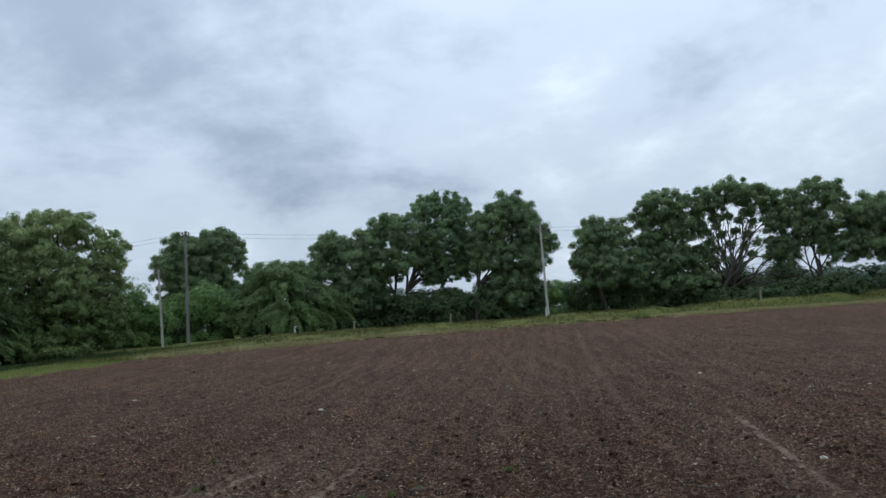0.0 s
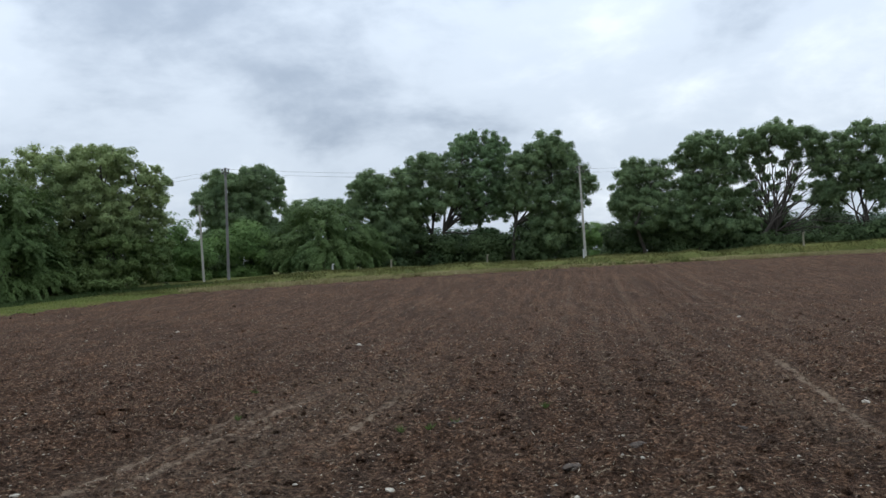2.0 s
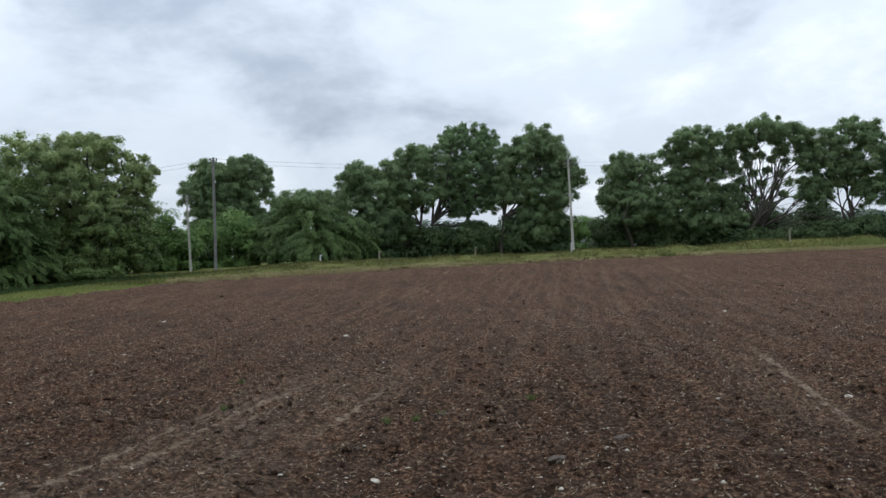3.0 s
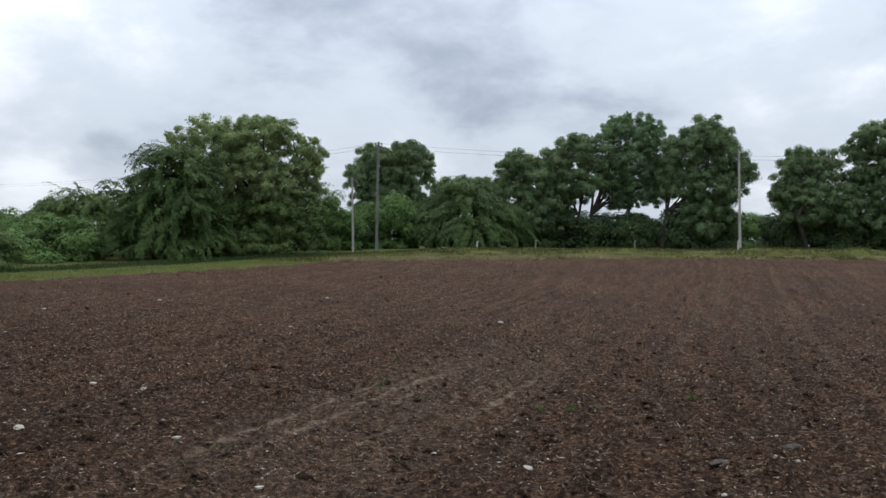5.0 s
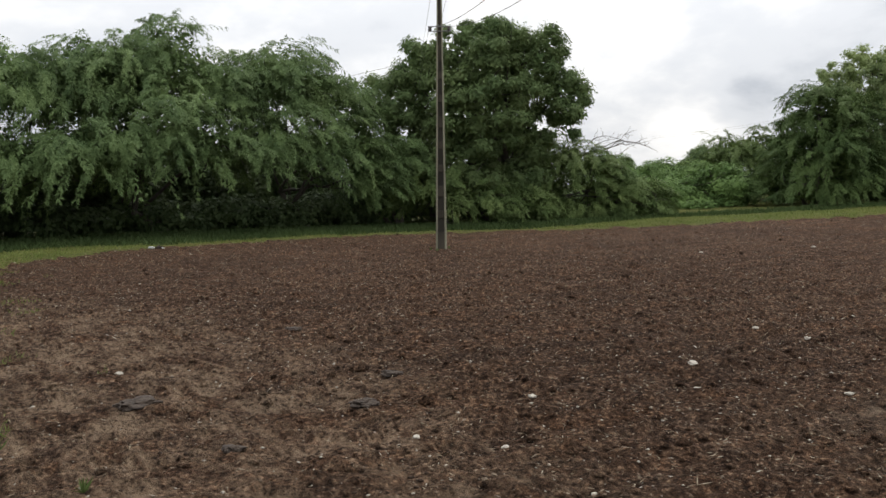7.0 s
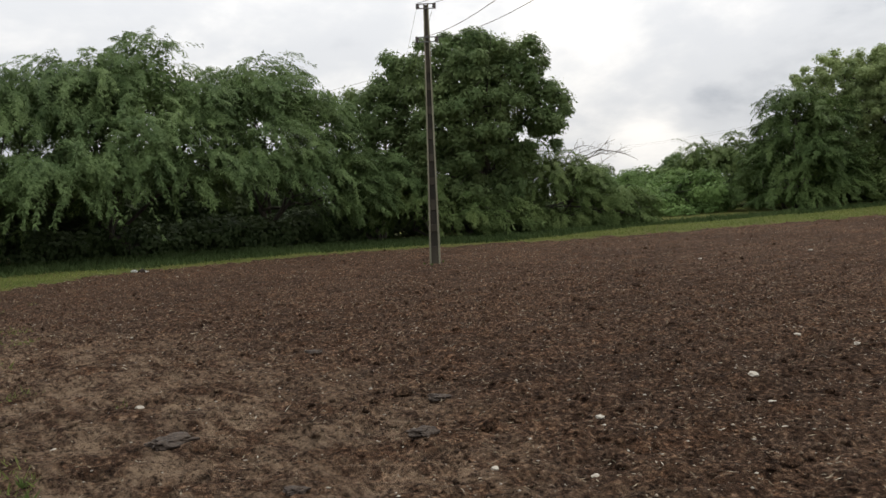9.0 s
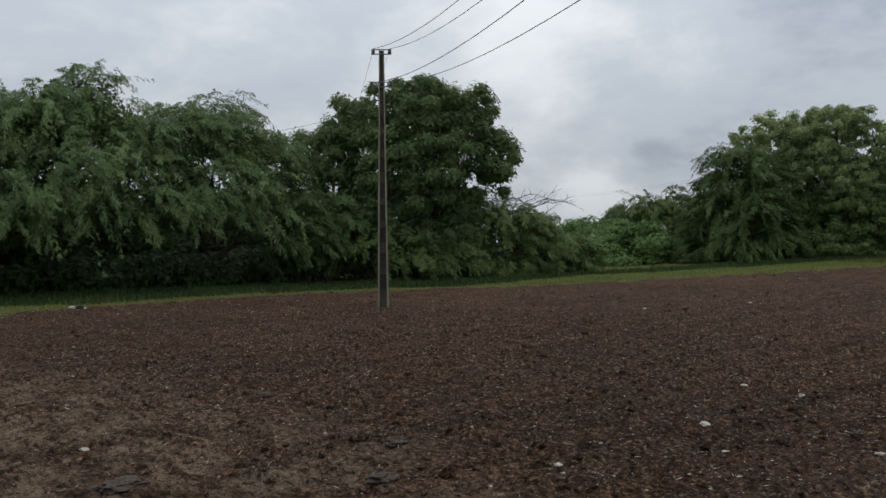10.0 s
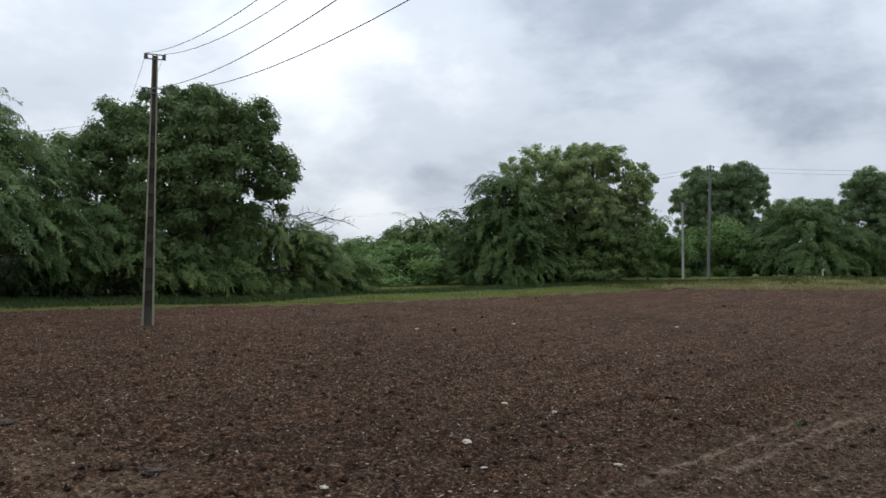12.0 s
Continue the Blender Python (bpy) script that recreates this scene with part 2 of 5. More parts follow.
def soil_material():
    m, nodes, links, bsdf = material("tilled_soil")
    tc = nodes.new("ShaderNodeTexCoord")
    here = tc.outputs["Object"]
    fine = noise_node(nodes, links, 19.0, 10.0, 0.80, here)
    grain = noise_node(nodes, links, 60.0, 5.0, 0.8, here)
    wide = noise_node(nodes, links, 0.22, 4.0, 0.55, here)
    hues = noise_node(nodes, links, 1.7, 8.0, 0.75, here)
    base = ramp_node(nodes, [(0.40, (0.0150, 0.0090, 0.0058)), (0.475, (0.0503, 0.0308, 0.0206)), (0.54, (0.0876, 0.0565, 0.0379)), (0.615, (0.2260, 0.1640, 0.1160))])
    links.new(fine.outputs["Fac"], base.inputs[0])
    crumb = nodes.new("ShaderNodeTexVoronoi")
    crumb.inputs["Scale"].default_value, crumb.inputs["Randomness"].default_value = 38.0, 1.0
    links.new(here, crumb.inputs["Vector"])
    crumb_tone = ramp_node(nodes, [(0.0, (0.55, 0.55, 0.55)), (0.6, (1.0, 1.0, 1.0)), (1.0, (1.7, 1.66, 1.62))])
    links.new(crumb.outputs["Color"], crumb_tone.inputs[0])
    mixed = nodes.new("ShaderNodeMix")
    mixed.data_type, mixed.blend_type = "RGBA", "MULTIPLY"
    mixed.inputs[0].default_value = 1.0
    links.new(base.outputs[0], mixed.inputs[6])
    links.new(crumb_tone.outputs[0], mixed.inputs[7])
    hue_tone = ramp_node(nodes, [(0.38, (0.95, 0.96, 1.0)), (0.5, (1.03, 1.0, 0.99)), (0.62, (1.09, 0.99, 0.92))])
    links.new(hues.outputs["Fac"], hue_tone.inputs[0])
    hued = nodes.new("ShaderNodeMix")
    hued.data_type, hued.blend_type = "RGBA", "MULTIPLY"
    hued.inputs[0].default_value = 1.0
    links.new(mixed.outputs[2], hued.inputs[6])
    links.new(hue_tone.outputs[0], hued.inputs[7])
    tint = nodes.new("ShaderNodeMix")
    tint.data_type, tint.blend_type = "RGBA", "MULTIPLY"
    tint.inputs[0].default_value = 1.0
    links.new(hued.outputs[2], tint.inputs[6])
    damp = ramp_node(nodes, [(0.35, (0.91, 0.86, 0.82)), (0.7, (1.12, 1.05, 0.98))])
    links.new(wide.outputs["Fac"], damp.inputs[0])
    links.new(damp.outputs[0], tint.inputs[7])

    # faint streaks along the rows
    streak_map = nodes.new("ShaderNodeMapping")
    streak_map.inputs["Rotation"].default_value = (0, 0, ROW_ANGLE)
    streak_map.inputs["Scale"].default_value = (2.6, 0.22, 1)
    links.new(here, streak_map.inputs[0])
    streaks = noise_node(nodes, links, 1.0, 5.0, 0.6, streak_map.outputs[0])
    streak_tone = ramp_node(nodes, [(0.33, (0.78, 0.78, 0.78)), (0.67, (1.22, 1.2, 1.18))])
    links.new(streaks.outputs["Fac"], streak_tone.inputs[0])
    rows_mix = nodes.new("ShaderNodeMix")
    rows_mix.data_type, rows_mix.blend_type = "RGBA", "MULTIPLY"
    rows_mix.inputs[0].default_value = 1.0
    links.new(tint.outputs[2], rows_mix.inputs[6])
    links.new(streak_tone.outputs[0], rows_mix.inputs[7])
    tint = rows_mix

    # pressed wheel marks: pale dry bands along the rows, broken up
    turned = nodes.new("ShaderNodeMapping")
    turned.inputs["Rotation"].default_value = (0, 0, ROW_ANGLE)
    links.new(here, turned.inputs[0])
    axes = nodes.new("ShaderNodeSeparateXYZ")
    links.new(turned.outputs[0], axes.inputs[0])
    worn = noise_node(nodes, links, 6.5, 8.0, 0.75, here)

    def math_node(op, a, b, clamp=False):
        n = nodes.new("ShaderNodeMath")
        n.operation, n.use_clamp = op, clamp
        for k, v in enumerate((a, b)):
            if isinstance(v, (int, float)):
                n.inputs[k].default_value = v
            else:
                links.new(v, n.inputs[k])
        return n.outputs[0]

    marks = None
    for u, slant, width, y0, y1, power in ((-2.5, 0.0, 1.2, 4.0, 15.0, 0.2), (-3.32, 0.01, 0.055, 5.0, 10.8, 1.0), (-2.92, 0.015, 0.06, 5.2, 12.5, 1.0), (-3.08, 0.02, 0.035, 7.0, 11.5, 0.8), (-2.62, 0.03, 0.035, 7.0, 11.5, 0.8), (-1.68, 0.02, 0.055, 7.0, 12.2, 1.0), (-2.25, 0.02, 0.035, 5.5, 9.5, 0.8), (-3.75, 0.3, 0.04, 11.8, 13.6, 0.6), (-2.0, 0.02, 0.03, 8.0, 12.5, 0.7),
                                           (3.51, 0.052, 0.06, 7.5, 15.5, 1.0), (3.2, 0.03, 0.5, 7.0, 15.0, 0.2), (1.0, 0.0, 0.09, 10, 30, 0.16), (-0.2, 0.0, 0.10, 12, 26, 0.12), (0.2, 0.0, 0.09, 17, 40, 0.14), (2.1, 0.0, 0.10, 11, 40, 0.16), (2.9, 0.0, 0.09, 13, 45, 0.12), (4.6, 0.0, 0.13, 14, 45, 0.12), (5.6, 0.0, 0.13, 16, 45, 0.12), (-5.2, 0.0, 0.12, 12, 40, 0.09)):
        swing = math_node("MULTIPLY", math_node("SUBTRACT", axes.outputs[1], 0.5 * (y0 + y1)), slant)
        off = math_node("ABSOLUTE", math_node("SUBTRACT", math_node("SUBTRACT", axes.outputs[0], u), swing), 0)
        band = math_node("MULTIPLY", math_node("SUBTRACT", 1.0, math_node("DIVIDE", off, width * 1.3), True), 1.8, True)
        along = math_node("MULTIPLY", math_node("MULTIPLY", math_node("SUBTRACT", axes.outputs[1], y0), 0.7, True),
                          math_node("MULTIPLY", math_node("SUBTRACT", y1, axes.outputs[1]), 0.35, True))
        band = math_node("MULTIPLY", math_node("MULTIPLY", band, along), power)
        marks = band if marks is None else math_node("MAXIMUM", marks, band)
    wander = noise_node(nodes, links, 0.7, 3.0, 0.5, here)
    ripple = math_node("SINE", math_node("ADD", math_node("MULTIPLY", axes.outputs[0], 2 * math.pi / 0.46), math_node("MULTIPLY", wander.outputs["Fac"], 5.0)), 0)
    ripple_tone = math_node("MULTIPLY_ADD", ripple, 0.09)
    ripple_tone.node.inputs[2].default_value = 1.0
    rippled = nodes.new("ShaderNodeVectorMath")
    rippled.operation = "SCALE"
    links.new(tint.outputs[2], rippled.inputs[0])
    links.new(ripple_tone, rippled.inputs["Scale"])
    breaks = math_node("MULTIPLY", math_node("SUBTRACT", worn.outputs["Fac"], 0.40), 6.0, True)
    marks = math_node("MULTIPLY", marks, breaks)

    # a dry, trodden patch by the verge, in smears along the rows
    ground_axes = nodes.new("ShaderNodeSeparateXYZ")
    links.new(here, ground_axes.inputs[0])
    ex = math_node("DIVIDE", math_node("ADD", ground_axes.outputs[0], 7.4), 7.4)
    ey = math_node("DIVIDE", math_node("SUBTRACT", ground_axes.outputs[1], 1.5), 2.9)
    trod = math_node("ADD", math_node("MULTIPLY", ex, ex), math_node("MULTIPLY", ey, ey))
    uneven = noise_node(nodes, links, 1.5, 6.0, 0.62, here)
    patch = math_node("MULTIPLY", math_node("SUBTRACT", 1.0, trod, True), math_node("MULTIPLY", math_node("SUBTRACT", uneven.outputs["Fac"], 0.40), 7.0, True), True)
    smear_map = nodes.new("ShaderNodeMapping")
    smear_map.inputs["Rotation"].default_value = (0, 0, ROW_ANGLE)
    smear_map.inputs["Scale"].default_value = (1.9, 6.5, 1)
    links.new(here, smear_map.inputs[0])
    smears = noise_node(nodes, links, 1.0, 8.0, 0.75, smear_map.outputs[0])
    patch = math_node("MULTIPLY", patch, math_node("MULTIPLY", math_node("SUBTRACT", smears.outputs["Fac"], 0.42), 7.0, True))
    gritty = math_node("MULTIPLY", math_node("SUBTRACT", fine.outputs["Fac"], 0.385), 8.0, True)
    worn_patch = nodes.new("ShaderNodeMix")
    worn_patch.data_type = "RGBA"
    links.new(math_node("MULTIPLY", math_node("MULTIPLY", patch, 0.85), gritty), worn_patch.inputs[0])
    links.new(rippled.outputs[0], worn_patch.inputs[6])
    worn_patch.inputs[7].default_value = (0.290, 0.206, 0.138, 1)
    pale = nodes.new("ShaderNodeMix")
    pale.data_type = "RGBA"
    links.new(math_node("MULTIPLY", marks, math_node("ADD", math_node("MULTIPLY", gritty, 0.6), 0.35)), pale.inputs[0])
    links.new(worn_patch.outputs[2], pale.inputs[6])
    pale.inputs[7].default_value = (0.275, 0.210, 0.152, 1)
    links.new(pale.outputs[2], bsdf.inputs["Base Color"])
    bsdf.inputs["Roughness"].default_value = 0.95
    bsdf.inputs["Specular IOR Level"].default_value = 0.08
    b1, b2 = nodes.new("ShaderNodeBump"), nodes.new("ShaderNodeBump")
    b1.inputs["Strength"].default_value, b1.inputs["Distance"].default_value = 1.0, 0.06
    b2.inputs["Strength"].default_value, b2.inputs["Distance"].default_value = 0.9, 0.02
    links.new(fine.outputs["Fac"], b1.inputs["Height"])
    links.new(grain.outputs["Fac"], b2.inputs["Height"])
    links.new(b1.outputs[0], b2.inputs["Normal"])
    links.new(b2.outputs[0], bsdf.inputs["Normal"])
    return m


def turf_material():
    m, nodes, links, bsdf = material("turf")
    tc = nodes.new("ShaderNodeTexCoord")
    fine = noise_node(nodes, links, 9.0, 10.0, 0.8, tc.outputs["Object"])
    wide = noise_node(nodes, links, 0.4, 4.0, 0.6, tc.outputs["Object"])
    a = ramp_node(nodes, [(0.38, (0.036, 0.044, 0.012)), (0.5, (0.080, 0.086, 0.027)), (0.62, (0.155, 0.140, 0.052))])
    b = ramp_node(nodes, [(0.3, (0.8, 0.95, 0.75)), (0.7, (1.15, 1.05, 0.9))])
    links.new(fine.outputs["Fac"], a.inputs[0])
    links.new(wide.outputs["Fac"], b.inputs[0])
    mul = nodes.new("ShaderNodeMix")
    mul.data_type, mul.blend_type = "RGBA", "MULTIPLY"
    mul.inputs[0].default_value = 1.0
    links.new(a.outputs[0], mul.inputs[6])
    links.new(b.outputs[0], mul.inputs[7])
    links.new(mul.outputs[2], bsdf.inputs["Base Color"])
    bsdf.inputs["Roughness"].default_value = 0.95
    bsdf.inputs["Specular IOR Level"].default_value = 0.1
    bump = nodes.new("ShaderNodeBump")
    bump.inputs["Strength"].default_value, bump.inputs["Distance"].default_value = 0.8, 0.08
    links.new(fine.outputs["Fac"], bump.inputs["Height"])
    links.new(bump.outputs[0], bsdf.inputs["Normal"])
    return m


def crumb_material():
    """Loose crumbs and clods: every piece has its own tone, from damp dark to dry pale."""
    m, nodes, links, bsdf = material("soil_crumb")
    geo, tc = nodes.new("ShaderNodeNewGeometry"), nodes.new("ShaderNodeTexCoord")
    tone = ramp_node(nodes, [(0.0, (0.0326, 0.0204, 0.0136)), (0.45, (0.0762, 0.0483, 0.0326)), (0.75, (0.1122, 0.0714, 0.0476)), (0.9, (0.1564, 0.1122, 0.0782)), (0.975, (0.2448, 0.1904, 0.1360)), (1.0, (0.3740, 0.3128, 0.2448))])
    links.new(geo.outputs["Random Per Island"], tone.inputs[0])
    n = noise_node(nodes, links, 55.0, 4.0, 0.7, tc.outputs["Object"])
    shade = ramp_node(nodes, [(0.35, (0.65, 0.65, 0.65)), (0.65, (1.3, 1.3, 1.3))])
    links.new(n.outputs["Fac"], shade.inputs[0])
    mul = nodes.new("ShaderNodeMix")
    mul.data_type, mul.blend_type = "RGBA", "MULTIPLY"
    mul.inputs[0].default_value = 1.0
    links.new(tone.outputs[0], mul.inputs[6])
    links.new(shade.outputs[0], mul.inputs[7])
    links.new(mul.outputs[2], bsdf.inputs["Base Color"])
    bsdf.inputs["Roughness"].default_value = 0.95
    bsdf.inputs["Specular IOR Level"].default_value = 0.2
    bump = nodes.new("ShaderNodeBump")
    bump.inputs["Strength"].default_value, bump.inputs["Distance"].default_value = 0.8, 0.01
    links.new(n.outputs["Fac"], bump.inputs["Height"])
    links.new(bump.outputs[0], bsdf.inputs["Normal"])
    return m


def straw_material():
    m, nodes, links, bsdf = material("straw")
    geo = nodes.new("ShaderNodeNewGeometry")
    tone = ramp_node(nodes, [(0.0, (0.1088, 0.0714, 0.0442)), (0.5, (0.2040, 0.1564, 0.0986)), (0.88, (0.3264, 0.2720, 0.1904)), (1.0, (0.4896, 0.4488, 0.3672))])
    links.new(geo.outputs["Random Per Island"], tone.inputs[0])
    links.new(tone.outputs[0], bsdf.inputs["Base Color"])
    bsdf.inputs["Roughness"].default_value = 0.8
    return m


SOIL, TURF, CRUMB, STRAW = soil_material(), turf_material(), crumb_material(), straw_material()
DARK_SOIL = bark_material("damp_clod", (0.018, 0.012, 0.008), (0.066, 0.045, 0.031), 30.0)


# ---- small tools ----
def part(name, bm, mat, parent=None, label=""):
    """Links a bmesh as one mesh object, under a thing if one is given."""
    me = bpy.data.meshes.new(name)
    bm.to_mesh(me)
    bm.free()
    me.materials.append(mat)
    ob = new(name, me)
    ob.parent = parent
    if label:
        tagged(ob, label)
    return ob


def quick_mesh(name, verts, faces, mat, parent=None, smooth=False):
    """One mesh object from arrays: verts (n, 3), faces (m, k), all faces with k corners."""
    me = bpy.data.meshes.new(name)
    faces = np.asarray(faces, dtype=np.int32)
    me.vertices.add(len(verts))
    me.vertices.foreach_set("co", np.asarray(verts, dtype=np.float32).ravel())
    me.loops.add(faces.size)
    me.loops.foreach_set("vertex_index", faces.ravel())
    me.polygons.add(len(faces))
    me.polygons.foreach_set("loop_start", np.arange(len(faces), dtype=np.int32) * faces.shape[1])
    me.update(calc_edges=True)
    if smooth:
        me.polygons.foreach_set("use_smooth", np.ones(len(faces), dtype=bool))
    me.materials.append(mat)
    ob = new(name, me)
    ob.parent = parent
    return ob


def empty(name, x, y, z):
    ob = new(name)
    ob.location = (x, y, z)
    ob.empty_display_size = 0.3
    return ob


def unit(v):
    return v / np.maximum(np.linalg.norm(v, axis=-1, keepdims=True), 1e-9)


def lattice(ix, iy, seed):
    k = (ix * 374761393 + iy * 668265263 + seed * 974634777) & 0x7FFFFFFF
    k = ((k ^ (k >> 13)) * 1274126177) & 0x7FFFFFFF
    return ((k ^ (k >> 16)) & 0xFFFF) / 65535.0


def value_noise(x, y, seed=0):
    """Smooth noise in 0..1 on arrays."""
    ix, iy = np.floor(x).astype(np.int64), np.floor(y).astype(np.int64)
    fx, fy = x - ix, y - iy
    fx, fy = fx * fx * (3 - 2 * fx), fy * fy * (3 - 2 * fy)
    a, b = lattice(ix, iy, seed), lattice(ix + 1, iy, seed)
    c, d = lattice(ix, iy + 1, seed), lattice(ix + 1, iy + 1, seed)
    return (a * (1 - fx) + b * fx) * (1 - fy) + (c * (1 - fx) + d * fx) * fy


def smoothstep(lo, hi, v):
    u = np.clip((v - lo) / (hi - lo), 0, 1)
    return u * u * (3 - 2 * u)


# ---- the ground ----
# outline of the tilled field
FIELD = [(-1.5, -0.9), (-6.3, 0.05), (-9.0, 0.48), (-12.7, 1.0), (-18.4, 1.8), (-21.3, 2.6), (-23.0, 4.0), (-24.2, 5.6), (-24.6, 7.4), (-25.1, 10.0), (-25.5, 13.0), (-25.4, 16.0), (-24.7, 19.0),
         (-23.7, 21.7), (-22.6, 23.8), (-21.3, 26.2), (-20.5, 28.6), (-19.0, 31.2), (-17.6, 34.0), (-16.1, 37.4), (-14.7, 40.8), (-12.6, 42.6), (-9.8, 44.0), (-7.7, 45.0), (-4.9, 46.8), (-1.5, 48.2),
         (2.0, 49.2), (5.5, 50.4), (9.0, 51.5), (12.5, 52.1), (16.2, 52.9), (20, 53.9), (24, 55.1), (30, 56.5), (70, 56), (70, -10), (12, -2.4)]


def field_depth(x, y):
    """How far inside the field's outline a place lies, in metres; outside it is negative."""
    best = np.full(np.shape(x), 1e9)
    inside = np.zeros(np.shape(x), dtype=bool)
    for (ax, ay), (bx, by) in zip(FIELD, FIELD[1:] + FIELD[:1]):
        ex, ey = bx - ax, by - ay
        t = np.clip(((x - ax) * ex + (y - ay) * ey) / (ex * ex + ey * ey), 0, 1)
        best = np.minimum(best, np.hypot(x - ax - t * ex, y - ay - t * ey))
        cross = (ay > y) != (by > y)
        if by != ay:
            inside ^= cross & (x < ax + (y - ay) / (by - ay) * ex)
    return np.where(inside, best, -best)


def land(x, y, depth=None):
    """The lie of the land: level near the camera, rising to the far hedge, with a low bank there."""
    x, y = np.asarray(x, float), np.asarray(y, float)
    if depth is None:
        depth = field_depth(x, y)
    z = 1.2 * smoothstep(18, 60, y)
    out = -depth
    bank = smoothstep(1.0, 4.0, out) * (1 - 0.35 * smoothstep(5, 9, out)) * smoothstep(-19, -9, x) * smoothstep(40, 47, y) * (1 - smoothstep(70, 90, y))
    z = z + bank * (0.30 + 0.012 * np.clip(x, 0, 45)) * (0.55 + 0.9 * value_noise(x * 0.5, y * 0.35, 5))
    return z


def spaced(lo, dense_lo, dense_hi, hi, step, grow):
    """Coordinates that lie step apart between dense_lo and dense_hi and ever wider apart outside."""
    mid_part = list(np.arange(dense_lo, dense_hi, step))
    left, s, v = [], step, dense_lo
    while v > lo:
        s *= grow if s < 0.6 else (1.0 if v > -70 else 1.3)
        v -= s
        left.append(v)
    right, s, v = [], step, mid_part[-1]
    while v < hi:
        s *= grow if s < 0.6 else (1.0 if v < 75 else 1.3)
        v += s
        right.append(v)
    return np.array(left[::-1] + mid_part + right)


gx = spaced(-2500, -12, 6.0, 2500, 0.09, 1.04)
gy = spaced(-2500, -1.4, 13, 2500, 0.09, 1.04)
GX, GY = np.meshgrid(gx, gy)
GX, GY = GX.ravel(), GY.ravel()
deep = field_depth(GX, GY)


def soil_edge(x, y, depth):
    """Depth inside the tilled soil, with a ragged edge."""
    return depth + 0.7 * (value_noise(x * 1.1, y * 1.1, 41) - 0.5) + 0.5 * (value_noise(x * 3.5, y * 3.5, 42) - 0.5)


ragged = soil_edge(GX, GY, deep)
tilled = smoothstep(-0.15, 0.15, ragged)
GZ = land(GX, GY, deep)
cr, sr = math.cos(ROW_ANGLE), math.sin(ROW_ANGLE)
RU, RV = GX * cr - GY * sr, GX * sr + GY * cr
grit = np.random.default_rng(5).normal(size=len(GX))
clods = (0.030 * (np.abs(value_noise(GX * 6, GY * 6, 11) - 0.5) * 2) ** 1.3 + 0.060 * value_noise(GX * 9, GY * 9, 12) ** 2.5 + 0.05 * (value_noise(RU * 3.2, RV * 0.6, 13) - 0.5)
         + 0.03 * (value_noise(GX * 0.8, GY * 0.8, 14) - 0.5) + 0.02 * (value_noise(GX * 2.3, GY * 2.3, 16) - 0.5) + 0.011 * np.clip(grit, -2, 2.5) - 0.03)
near = 1 - smoothstep(40, 90, np.hypot(GX, GY - 10))
GZ = GZ + tilled * clods * near + (1 - tilled) * near * 0.05 * value_noise(GX * 1.5, GY * 1.5, 15)
nx, ny = len(gx), len(gy)
row, col = np.meshgrid(np.arange(nx - 1), np.arange(ny - 1))
first = (col * nx + row).ravel()
quads = np.stack([first, first + 1, first + nx + 1, first + nx], 1)
ground = quick_mesh("ground", np.stack([GX, GY, GZ], 1), quads, SOIL, smooth=True)
ground.data.materials.append(TURF)
ground.data.polygons.foreach_set("material_index", (tilled[first] < 0.5).astype(np.int32))
tagged(ground, "dark brown freshly tilled field with a grassy verge", "ground", kind="structure")


def on_land(x, y):
    return float(land(np.array([x]), np.array([y]))[0])


# ---- plants ----
def tube(path, radii, sides=7):
    """Verts and quads of a tapered tube along a path."""
    path = np.asarray(path, float)
    tang = unit(np.gradient(path, axis=0))
    side = unit(np.cross(tang, np.array([0.31, 0.2, 0.93])) + 1e-6)
    up = np.cross(tang, side)
    ang = np.linspace(0, 2 * math.pi, sides, endpoint=False)
    ring = side[:, None] * np.cos(ang)[None, :, None] + up[:, None] * np.sin(ang)[None, :, None]
    verts = (path[:, None] + ring * np.asarray(radii)[:, None, None]).reshape(-1, 3)
    n = len(path)
    a = (np.arange(n - 1)[:, None] * sides + np.arange(sides)[None]).ravel()
    b = (np.arange(n - 1)[:, None] * sides + (np.arange(sides)[None] + 1) % sides).ravel()
    return verts, np.stack([a, b, b + sides, a + sides], 1)


def join(pieces):
    verts, faces, n = [], [], 0
    for v, q in pieces:
        verts.append(v)
        faces.append(q + n)
        n += len(v)
    return np.concatenate(verts), np.concatenate(faces)


def bent(rng, a, b, steps=7, wobble=0.08, sag=0.0):
    t = np.linspace(0, 1, steps)[:, None]
    a, b = np.asarray(a, float), np.asarray(b, float)
    far = np.linalg.norm(b - a)
    mid_off = rng.normal(0, wobble * far, 3)
    return a + (b - a) * t + mid_off * (4 * t * (1 - t)) + rng.normal(0, 0.015 * far, (steps, 3)) * (t * (1 - t) * 4) + np.array([0, 0, 1]) * sag * far * (4 * t * (1 - t))


def leaf_tris(root, way, face, length, width):
    """Small pointed leaves of one face each, for crowns seen from afar; returns verts and triangles."""
    way = unit(way)
    side = unit(np.cross(way, face))
    length, width = np.asarray(length)[:, None], np.asarray(width)[:, None]
    base = root + way * length * 0.08
    v = np.stack([base + side * width * 0.55, root + way * length, base - side * width * 0.55], 1).reshape(-1, 3)
    return v, np.arange(len(root) * 3).reshape(-1, 3)


